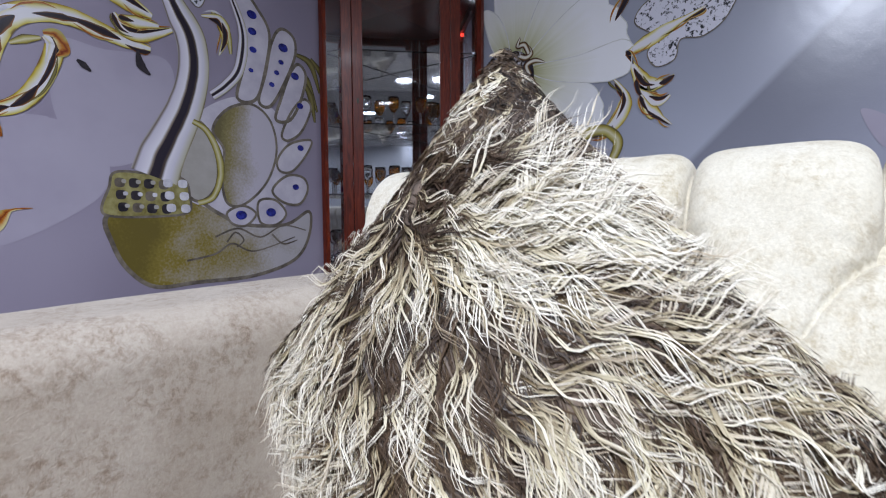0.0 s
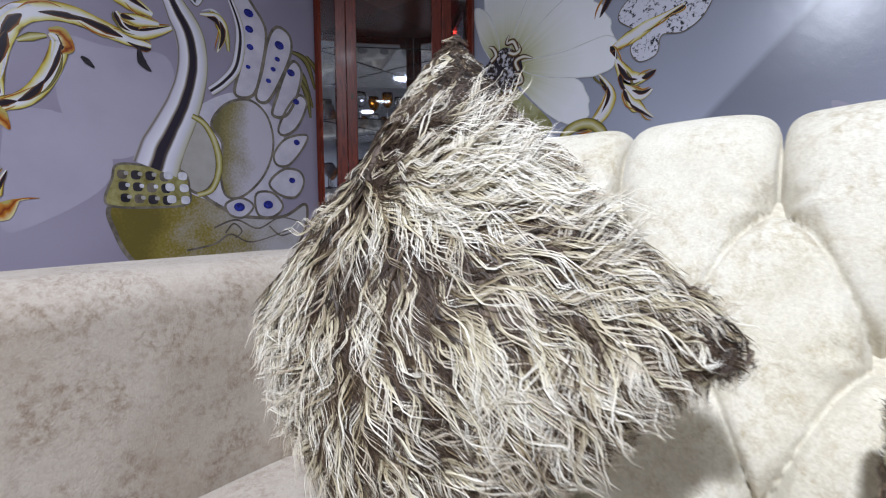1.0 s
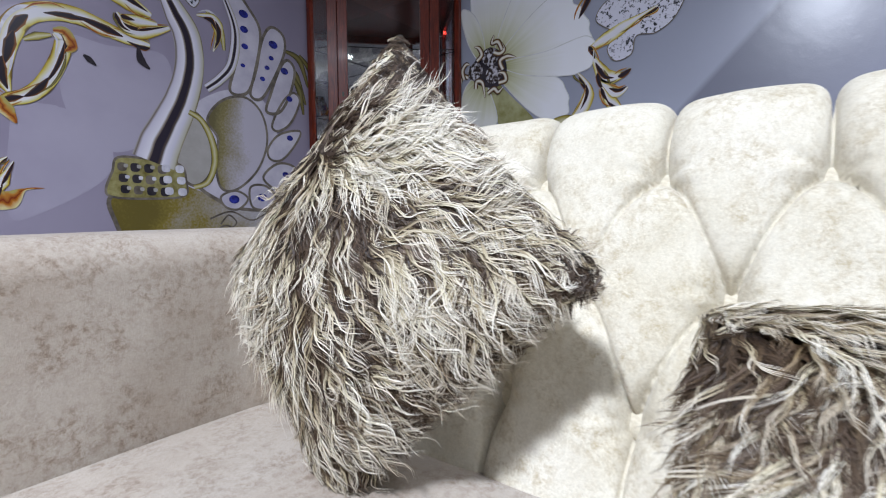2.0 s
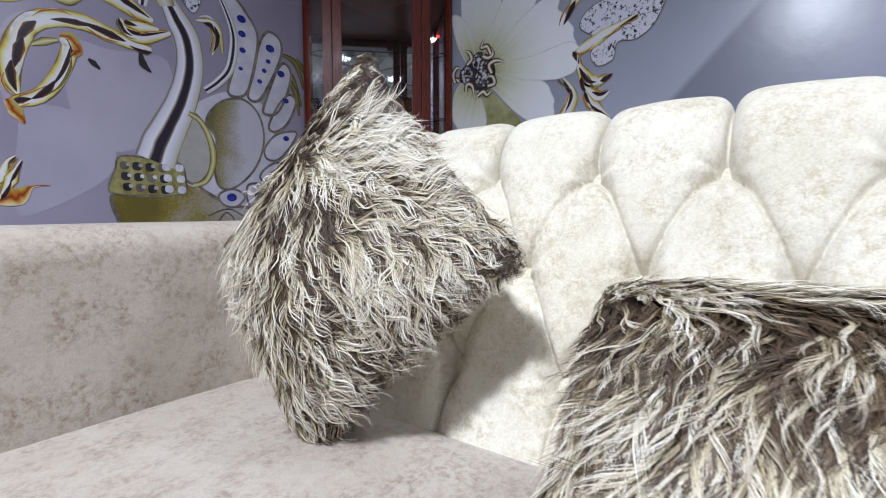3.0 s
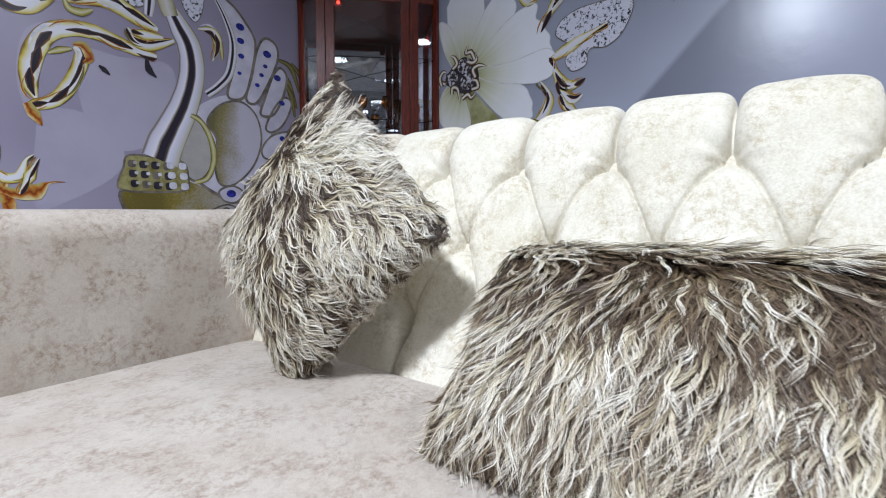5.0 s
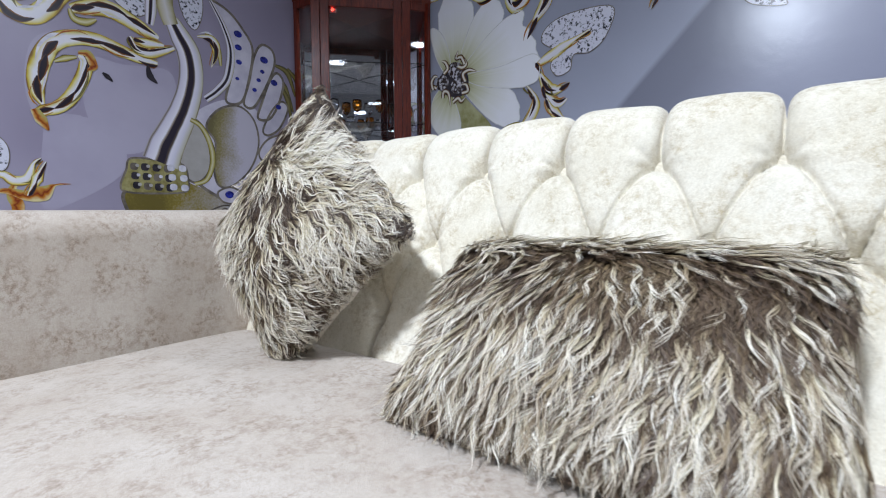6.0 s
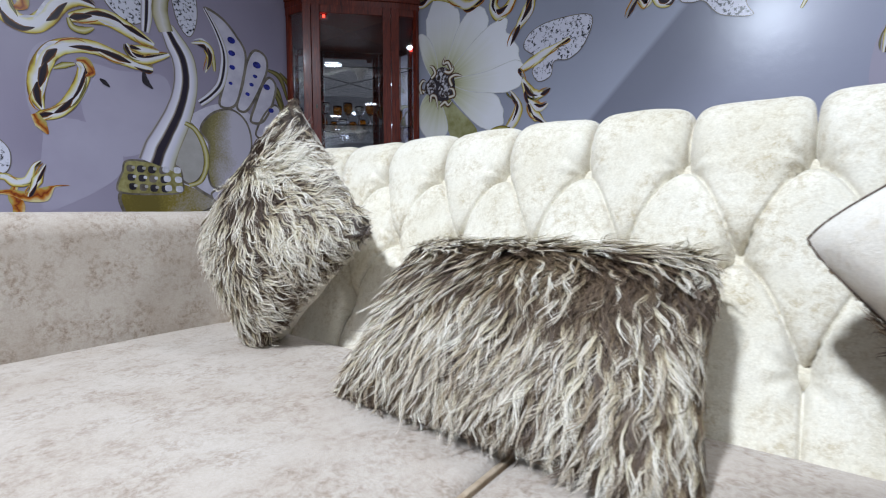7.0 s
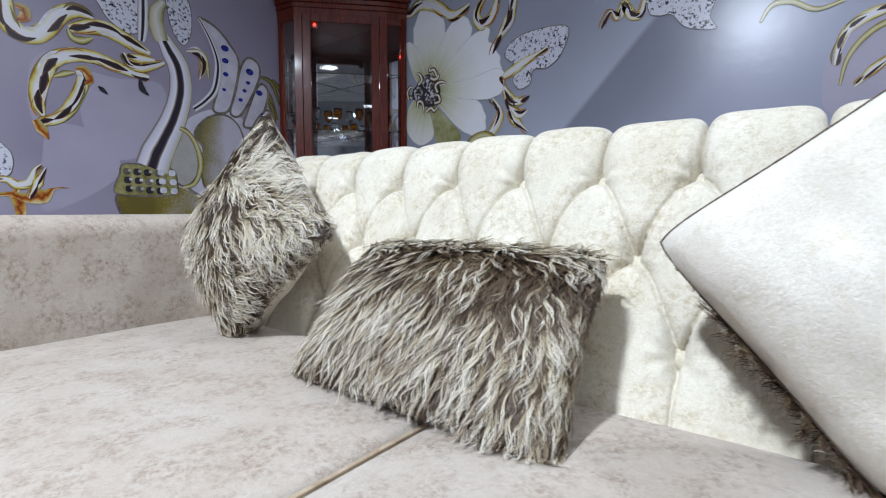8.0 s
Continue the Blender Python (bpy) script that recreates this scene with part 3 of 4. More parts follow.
stroke("printed_plume", "N", [(1.052, 1.633), (1.126, 1.550), (1.188, 1.396)], (0.014, 0.043, 0.014), P_OLIVE_LINE, 3)
stroke("printed_plume", "N", [(1.077, 1.570), (1.143, 1.475), (1.170, 1.336)], (0.014, 0.043, 0.014), P_OLIVE_LINE, 3)
stroke("printed_plume", "N", [(1.150, 1.681), (1.228, 1.604), (1.265, 1.481)], (0.015, 0.045, 0.015), P_OLIVE_LINE, 3)
stroke("printed_vine", "N", [(0.569, 0.719), (0.686, 0.756), (0.808, 0.709), (0.944, 0.764), (1.090, 0.734)], (0.009, 0.009, 0.006), P_BROWN_LINE, 4)
stroke("printed_vine", "N", [(0.434, 0.617), (0.567, 0.639), (0.654, 0.683), (0.774, 0.639), (1.015, 0.700)], (0.009, 0.009, 0.006), P_BROWN_LINE, 4)
stroke("printed_vine", "N", [(0.625, 0.690), (0.671, 0.737), (0.714, 0.698), (0.677, 0.664)], (0.009, 0.009, 0.006), P_BROWN_LINE, 4)
stroke("printed_vine", "N", [(0.875, 0.720), (0.942, 0.667), (1.032, 0.683)], (0.010, 0.010, 0.006), P_BROWN_LINE, 4)
shape("printed_petal", "E", [(1.198, 1.530), (1.055, 1.405), (0.908, 1.239), (1.080, 1.182), (1.172, 1.338)], P_GREEN, 2, 0.000)
shape("printed_petal", "E", [(1.224, 1.637), (1.314, 1.828), (1.329, 2.084), (1.192, 2.189), (1.056, 2.023), (1.090, 1.799)], P_PETAL, 3, 0.005)
shape("printed_petal", "E", [(1.172, 1.637), (1.066, 1.937), (0.913, 2.058), (0.833, 1.926), (0.944, 1.735)], P_PETAL, 4, 0.005)
shape("printed_petal", "E", [(1.141, 1.632), (0.888, 1.864), (0.700, 1.919), (0.674, 1.820), (0.596, 1.710), (0.612, 1.616), (0.863, 1.583)], P_PETAL, 5, 0.005)
shape("printed_petal", "E", [(1.131, 1.607), (0.850, 1.618), (0.604, 1.651), (0.594, 1.520), (0.696, 1.470), (0.981, 1.516)], P_PETAL, 6, 0.005)
shape("printed_petal", "E", [(1.156, 1.576), (0.831, 1.496), (0.722, 1.385), (0.712, 1.280), (0.829, 1.247), (0.991, 1.358)], P_PETAL, 5, 0.005)
shape("printed_petal", "E", [(1.277, 1.572), (1.387, 1.485), (1.398, 1.320), (1.278, 1.214), (1.151, 1.277), (1.214, 1.483)], P_PETAL, 4, 0.006)
shape("printed_petal", "E", [(1.245, 1.616), (1.352, 1.754), (1.406, 1.959), (1.313, 1.921), (1.244, 1.768)], P_PETAL, 5, 0.006)
shape("printed_heart_shade", "E", [(1.198, 1.710), (1.110, 1.650), (1.090, 1.539), (1.162, 1.474), (1.287, 1.512), (1.345, 1.590), (1.282, 1.670)], P_DARK, 7)
stroke("printed_stamen", "E", [(1.119, 1.681), (1.146, 1.731), (1.186, 1.732), (1.170, 1.776)], (0.030, 0.034, 0.030, 0.006), P_STAMEN, 9)
stroke("printed_stamen", "E", [(1.112, 1.568), (1.131, 1.619), (1.083, 1.638), (1.025, 1.619)], (0.030, 0.034, 0.030, 0.006), P_STAMEN, 9)
stroke("printed_stamen", "E", [(1.291, 1.647), (1.257, 1.676), (1.276, 1.718), (1.310, 1.734)], (0.030, 0.034, 0.030, 0.006), P_STAMEN, 9)
stroke("printed_stamen", "E", [(1.382, 1.552), (1.395, 1.606), (1.369, 1.641), (1.341, 1.634)], (0.030, 0.034, 0.030, 0.006), P_STAMEN, 9)
stroke("printed_stamen", "E", [(1.298, 1.486), (1.290, 1.527), (1.250, 1.511), (1.233, 1.422)], (0.030, 0.034, 0.030, 0.006), P_STAMEN, 9)
stroke("printed_stamen", "E", [(1.214, 1.447), (1.172, 1.468), (1.144, 1.445), (1.112, 1.469)], (0.030, 0.034, 0.030, 0.006), P_STAMEN, 9)
stroke("printed_stamen", "E", [(1.141, 1.497), (1.094, 1.505), (1.105, 1.545), (1.141, 1.555)], (0.030, 0.034, 0.030, 0.006), P_STAMEN, 9)
stroke("printed_stamen", "E", [(1.353, 1.560), (1.388, 1.574), (1.404, 1.552), (1.400, 1.536)], (0.030, 0.034, 0.030, 0.006), P_STAMEN, 9)
stroke("printed_stamen", "E", [(1.173, 1.676), (1.137, 1.662), (1.106, 1.679), (1.125, 1.727)], (0.030, 0.034, 0.030, 0.006), P_STAMEN, 9)
spot("printed_jewel", "E", (1.197, 1.655), 0.055, P_HEART, 8, 0.95)
spot("printed_jewel", "E", (1.304, 1.587), 0.055, P_HEART, 8, 0.95)
spot("printed_jewel", "E", (1.176, 1.551), 0.055, P_HEART, 8, 0.95)
stroke("printed_scroll", "E", [(0.877, 1.107), (0.819, 1.208), (0.710, 1.234), (0.637, 1.173), (0.662, 1.084)], (0.045, 0.057, 0.057, 0.040), P_GOLD_LINE, 6)
shape("printed_pale_form", "E", [(-0.261, 1.208), (-0.326, 1.190), (-0.392, 1.118), (-0.333, 1.068)], P_PALE, 2, 0.000)
shape("printed_leaf", "E", [(0.571, 1.716), (0.524, 1.798), (0.382, 1.836), (0.155, 1.813), (0.187, 1.667), (0.276, 1.598), (0.370, 1.600), (0.392, 1.519), (0.471, 1.499), (0.512, 1.564), (0.480, 1.636)], P_SPECK, 4, 0.005)
gold_stroke("printed_stem", "E", [(0.275, 1.721), (0.379, 1.680), (0.488, 1.630), (0.603, 1.583)], (0.005, 0.019, 0.058, 0.067, 0.013), P_GOLD, 6)
gold_stroke("printed_scroll", "E", [(0.612, 1.594), (0.568, 1.510), (0.514, 1.431), (0.445, 1.422), (0.391, 1.449)], (0.008, 0.030, 0.070, 0.070, 0.030, 0.006), P_GOLD, 6)
gold_stroke("printed_scroll", "E", [(0.543, 1.463), (0.517, 1.379), (0.452, 1.339), (0.405, 1.361)], (0.010, 0.039, 0.078, 0.029, 0.006), P_GOLD, 6)
gold_stroke("printed_scroll", "E", [(0.534, 1.380), (0.500, 1.309), (0.451, 1.276), (0.395, 1.228)], (0.010, 0.039, 0.068, 0.015, 0.003), P_GOLD, 6)
gold_stroke("printed_scroll", "E", [(0.679, 1.490), (0.610, 1.401), (0.617, 1.318), (0.693, 1.227), (0.792, 1.206)], (0.005, 0.020, 0.066, 0.071, 0.041, 0.008), P_GOLD, 5)
gold_stroke("printed_scroll", "E", [(1.563, 2.239), (1.382, 2.164), (1.259, 2.214), (1.105, 2.149), (0.984, 2.071), (0.844, 2.112)], (0.012, 0.046, 0.102, 0.080, 0.057, 0.011), P_GOLD, 6)
gold_stroke("printed_scroll", "E", [(0.686, 2.172), (0.789, 2.047), (0.753, 1.956), (0.675, 1.992), (0.626, 2.120)], (0.014, 0.052, 0.084, 0.063, 0.012), P_GOLD, 5)
gold_stroke("printed_scroll", "E", [(0.495, 2.121), (0.533, 1.959), (0.606, 1.853), (0.673, 1.734)], (0.014, 0.050, 0.080, 0.060, 0.015, 0.003), P_GOLD, 5)
shape("printed_leaf", "E", [(-0.301, 1.783), (-0.309, 1.908), (-0.598, 1.832), (-0.592, 1.698), (-0.620, 1.632), (-0.486, 1.666), (-0.414, 1.745), (-0.356, 1.753)], P_SPECK, 4, 0.004)
gold_stroke("printed_scroll", "E", [(-0.041, 1.752), (-0.096, 1.837), (-0.141, 1.797), (-0.170, 1.856), (-0.213, 1.791), (-0.260, 1.790), (-0.281, 1.886)], (0.004, 0.016, 0.047, 0.055, 0.047, 0.009), P_GOLD, 5)
stroke("printed_scroll", "E", [(-0.804, 1.618), (-0.846, 1.685), (-0.917, 1.686), (-1.012, 1.630), (-1.109, 1.644)], (0.012, 0.028, 0.024, 0.014), P_GOLD_LINE, 5)
shape("printed_pale_form", "E", [(-1.048, 1.299), (-1.079, 1.465), (-1.170, 1.552), (-1.310, 1.577), (-1.326, 1.279), (-1.190, 1.158), (-1.074, 1.171)], P_PALE, 2, 0.000)
gold_stroke("printed_scroll", "E", [(-1.088, 1.371), (-1.112, 1.494), (-1.188, 1.560), (-1.309, 1.588)], (0.007, 0.028, 0.044, 0.050, 0.010), P_GOLD, 5)
stroke("printed_scroll", "E", [(-1.111, 1.284), (-1.136, 1.405), (-1.209, 1.497), (-1.312, 1.542)], (0.010, 0.025, 0.029), P_GOLD_LINE, 5)
gold_stroke("printed_scroll", "E", [(-1.162, 1.270), (-1.218, 1.332), (-1.318, 1.416)], (0.006, 0.021, 0.043, 0.032, 0.006), P_GOLD, 5)


# ---- sofa ----
sofa = thing("sofa", "cream suede sofa with a deep-buttoned back and plain arm", "sofa")
PITCH, RISE, PUFF, SLOPE = 0.176, 0.157, 0.054, 0.40
ROW_Z, SEAT_Z, SOFA_Y0, SOFA_Y1, ARM_Y = 0.778, 0.414, -2.2, 0.50, 0.457
UP = Vector((SLOPE, 0, 1)).normalized()
OUT = Vector((-UP.z, 0, UP.x))
ROLL_S, ROLL_R = 0.053, 0.044


def back_line(s):
    """Point and outward normal of the back's frame at s metres above the top row of buttons."""
    base = Vector((0, 0, ROW_Z))
    if s <= ROLL_S:
        return base + UP * s, OUT
    lean = math.atan2(UP.z, UP.x)
    turn = min((s - ROLL_S) / ROLL_R, lean + math.pi / 2)
    start = base + UP * ROLL_S
    centre = start - OUT * ROLL_R
    a = math.atan2(OUT.z, OUT.x) - turn
    n = Vector((math.cos(a), 0, math.sin(a)))
    p = centre + n * ROLL_R
    rest = s - ROLL_S - ROLL_R * turn
    return p - Vector((0, 0, max(rest, 0))), n


def near_whole(a):
    return abs(a - round(a))


def arc(b):
    """How far a fold has swung sideways, in pitches, between two rows of buttons: it leaves a button flat and then drops."""
    t = min(2.0, max(0.0, -b))
    k = math.floor(t)
    return 0.5 * (k + (t - k) ** 0.64)


def tuft(y, s):
    """How far the padding stands out at a place of the back."""
    a, b = y / PITCH, s / RISE
    plain = b > 0 or b < -2
    d1, d2 = (near_whole(a), near_whole(a)) if plain else (near_whole(a + arc(b)), near_whole(a - arc(b)))
    p = 4.2 if b < 0 else 4.2 + 1.8 * min(1, b * 1.5)
    q = 0.6 if b < 0 else 0.6 - 0.18 * min(1, b * 2)
    f = [(1 - (1 - 2 * d) ** p) ** q for d in (d1, d2)]
    g = f[0] if plain else math.sqrt(f[0] * f[1])
    row = min(0, max(-2, round(b)))
    k = round(a + (0.5 if row == -1 else 0)) - (0.5 if row == -1 else 0)
    r = math.hypot((a - k) * PITCH, (b - row) * RISE)
    away = 1 - math.exp(-((r / 0.048) ** 2))
    crease = PUFF * (0.82 if b <= 0 else 0.82 - 0.64 * min(1.0, 2.5 * b)) * away
    if plain:
        crease -= 0.008 * min(1.0, 4 * max(b, -2 - b)) * math.exp(-((d1 * PITCH / 0.0035) ** 2))
    else:
        crease -= 0.0065 * away * math.exp(-((min(d1, d2) * PITCH / 0.004) ** 2))
    wr = noise.noise(Vector((y * 14, s * 14, 3.1))) * 0.003 + noise.noise(Vector((y * 5, s * 5, 9.1))) * 0.005
    pleat = math.exp(-((r - 0.03) / 0.022) ** 2) * 0.0018 * math.sin(7 * math.atan2(s - row * RISE, (a - k) * PITCH) + 2.1 * k)
    return crease + (PUFF - crease) * g + (wr + pleat) * min(1, 2 * g + 0.2) - 0.010 * math.exp(-((r / 0.02) ** 2))


def build_back():
    dy, ds = PITCH / 72, 2 * RISE / 72
    j0 = math.ceil(-1.45 / dy)
    ys = np.concatenate([np.arange(SOFA_Y0, j0 * dy - 0.001, 0.006), np.arange(j0, math.ceil(SOFA_Y1 / dy) + 1) * dy])
    ss = np.concatenate([np.arange(math.ceil(-0.5 / ds), math.floor(0.2 / ds)) * ds, np.linspace(0.205, 0.7, 12)])
    verts, rise = [], []
    for s in ss:
        p, n = back_line(s)
        fade = 1.0 if s < 0.19 else max(0.25, 1 - (s - 0.19) * 6)
        for y in ys:
            h = tuft(y, s) * fade
            q = p + n * h
            verts.append((q.x, y, q.z))
            rise.append(h)
    faces = []
    for f in grid_faces(len(ss), len(ys)):
        # each cell is split along its deeper diagonal, so that the folds stay sharp
        i, j, k, m = f
        if rise[i] + rise[k] < rise[j] + rise[m]:
            faces += [(i, j, k), (i, k, m)]
        else:
            faces += [(i, j, m), (j, k, m)]
    return under(mesh_object("backrest", verts, faces, BACK_CLOTH), sofa, "cream deep-buttoned suede backrest")


backrest = build_back()


def build_buttons():
    bm = bmesh.new()
    bmesh.ops.create_uvsphere(bm, u_segments=12, v_segments=8, radius=0.5)
    for v in bm.verts:
        v.co = Vector((v.co.x * 0.038, v.co.y * 0.038, v.co.z * 0.024 + 0.006))
    first = part("button", bm, BACK_CLOTH, backrest, "suede-covered upholstery button", smooth=True)
    turn = OUT.to_track_quat("Z", "Y").to_matrix().to_4x4()
    spots = []
    for row in range(3):
        p, n = back_line(-row * RISE)
        k = -12
        while k <= 2:
            y = (k - (0.5 if row == 1 else 0)) * PITCH
            if SOFA_Y0 + 0.03 < y < ARM_Y - 0.03:
                spots.append(Matrix.Translation((p.x - n.x * 0.002, y, p.z - n.z * 0.002)) @ turn)
            k += 1
    first.matrix_basis = spots[0]
    for m in spots[1:]:
        o = first.copy()
        scene.collection.objects.link(o)
        o.matrix_basis = m


build_buttons()


def soft_block(x0, x1, y0, y1, z0, z1, r, crown, step=0.02, dip=0.0):
    """An upholstered block with rounded edges and a slightly crowned top, as one shell of a rounded box."""
    bm = box_bm(x0, x1, y0, y1, z0, z1)
    nx, ny = max(2, int((x1 - x0) / step)), max(2, int((y1 - y0) / step))
    bmesh.ops.bevel(bm, geom=bm.edges[:], offset=r, segments=6, affect="EDGES", profile=0.5)
    for i in range(1, ny):
        bmesh.ops.bisect_plane(bm, geom=bm.verts[:] + bm.edges[:] + bm.faces[:], plane_co=(0, y0 + (y1 - y0) * i / ny, 0), plane_no=(0, 1, 0))
    for i in range(1, nx):
        bmesh.ops.bisect_plane(bm, geom=bm.verts[:] + bm.edges[:] + bm.faces[:], plane_co=(x0 + (x1 - x0) * i / nx, 0, 0), plane_no=(1, 0, 0))
    for v in bm.verts:
        if v.co.z > (z0 + z1) / 2:
            u = max(0, 1 - (2 * (v.co.x - x0) / (x1 - x0) - 1) ** 4)
            w = max(0, 1 - (2 * (v.co.y - y0) / (y1 - y0) - 1) ** 6)
            v.co.z += crown * u * w + noise.noise(v.co * 6) * 0.0025 - dip * max(0.0, (v.co.x - x1 + 0.11) / 0.11) ** 2
    return bm


part("seat_cushion", soft_block(-0.96, -0.13, -0.578, ARM_Y + 0.004, 0.20, SEAT_Z - 0.010, 0.022, 0.012, 0.03, 0.05), SEAT_CLOTH, sofa, "pale beige mottled suede seat cushion", True)
part("seat_cushion", soft_block(-0.96, -0.13, -2.2, -0.582, 0.20, SEAT_Z - 0.010, 0.022, 0.012, 0.03, 0.05), SEAT_CLOTH, sofa, "pale beige mottled suede seat cushion", True)
WELT = mottled("tan_welt", (0.26, 0.19, 0.12), (0.38, 0.30, 0.21), 40, rough=0.9)
part("seam_welt", box_bm(-0.955, -0.2, -0.584, -0.576, 0.34, SEAT_Z - 0.012, 0.002), WELT, sofa, "tan sewn welt between the cushions")
part("arm", soft_block(-1.0, 0.12, ARM_Y, ARM_Y + 0.22, 0.08, 0.715, 0.055, 0.004, 0.03), SEAT_CLOTH, sofa, "plain beige suede arm with a rounded top", True)
part("base", box_bm(-0.94, 0.10, -2.2, ARM_Y, 0.06, 0.21, 0.01), SEAT_CLOTH, sofa)
part("back_panel", box_bm(0.02, 0.115, -2.2, ARM_Y, 0.10, 0.80, 0.01), SEAT_CLOTH, sofa)
for _x in (-0.85, 0.04):
    for _y in (0.58, -0.8, -2.1):
        part("foot", box_bm(_x - 0.03, _x + 0.03, _y - 0.03, _y + 0.03, 0, 0.09, 0.005), WOOD, sofa)


# ---- pillows ----
def fur_material():
    m = Mat("shaggy_fur", rough=0.55)
    uv = m.node("ShaderNodeUVMap")
    sep = m.node("ShaderNodeSeparateXYZ")
    m.link(uv.outputs["UV"], sep.inputs[0])
    tone = m.ramp(sep.outputs[0], [(0.0, (0.028, 0.015, 0.009)), (0.30, (0.095, 0.058, 0.033)), (0.55, (0.27, 0.20, 0.118)), (0.75, (0.51, 0.44, 0.335)), (1.0, (0.755, 0.71, 0.605))])
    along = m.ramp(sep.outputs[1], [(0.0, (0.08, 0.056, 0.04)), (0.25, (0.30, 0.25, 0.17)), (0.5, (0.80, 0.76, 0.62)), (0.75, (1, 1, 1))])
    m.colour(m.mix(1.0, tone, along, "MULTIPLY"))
    m.bsdf.inputs["Specular IOR Level"].default_value = 0.5
    return m.mat


FUR = fur_material()
PELT = Mat("fur_backing", rough=0.9)
_n = PELT.noise(PELT.coords("Object"), 60, 4)
PELT.colour(PELT.ramp(_n, [(0.3, (0.07, 0.05, 0.038)), (0.7, (0.19, 0.14, 0.105))]))
PELT = PELT.mat


WARP = {}
BEND = {}
PLAN_FORM = {"pinch": 0.06, "blunt": 0.0, "crumple": 1.0}


def pad(u, v, w, h, thick):
    """A point of a stuffed cushion's face at u, v in -1..1: pinched plan, pulled corners, half-thickness."""
    b = max(0.0, (1 - abs(u) ** 2.3) * (1 - abs(v) ** 2.3)) ** 0.5
    pinch, blunt = PLAN_FORM["pinch"], 1 - PLAN_FORM["blunt"] * abs(u * v) ** 5
    x = u * w / 2 * (1 - pinch * (1 - v * v)) * blunt
    y = v * h / 2 * (1 - pinch * (1 - u * u)) * blunt
    for (cu, cv), (dx, dy) in WARP.items():
        k = (1 + cu * u) * (1 + cv * v) / 4
        x, y = x + k * dx, y + k * dy
    return x, y, thick / 2 * b


def lean(u, v):
    """How far a cushion's corners are bent out of its plane."""
    return sum((1 + cu * u) * (1 + cv * v) / 4 * d for (cu, cv), d in BEND.items())


def bell(v, mid, wide):
    return math.exp(-((v - mid) / wide) ** 2)


def ease(v, low, high):
    t = min(1.0, max(0.0, (v - low) / (high - low)))
    return t * t * (3 - 2 * t)


def settle(points, m, floor_z):
    """Flattens what would sink into the seat, in the cushion's own space."""
    p = np.asarray(points, float)
    r, t = np.array(m.to_3x3()), np.array(m.translation)
    q = p @ r.T + t
    q[:, 2] = np.where(q[:, 2] < floor_z, floor_z + (q[:, 2] - floor_z) * 0.03, q[:, 2])
    return (q - t) @ r


def pad_shell(w, h, thick, side, n=28, full=1.0):
    verts, faces = [], []
    for i in range(n + 1):
        for j in range(n + 1):
            x, y, z = pad(2 * i / n - 1, 2 * j / n - 1, w, h, thick)
            z = thick / 2 * (2 * z / thick) ** (1 + (full - 1) * min(1.0, 1.0 - 2 * i / n + 1.0))
            z += (noise.noise(Vector((x * 9, y * 9, side * 5))) * 0.008 + noise.noise(Vector((x * 22, y * 15, side * 7))) * 0.0055) * min(1, z * 30) * PLAN_FORM["crumple"]
            verts.append((x, y, side * z + lean(2 * i / n - 1, 2 * j / n - 1)))
    f = grid_faces(n + 1, n + 1)
    return verts, [q if side < 0 else q[::-1] for q in f]


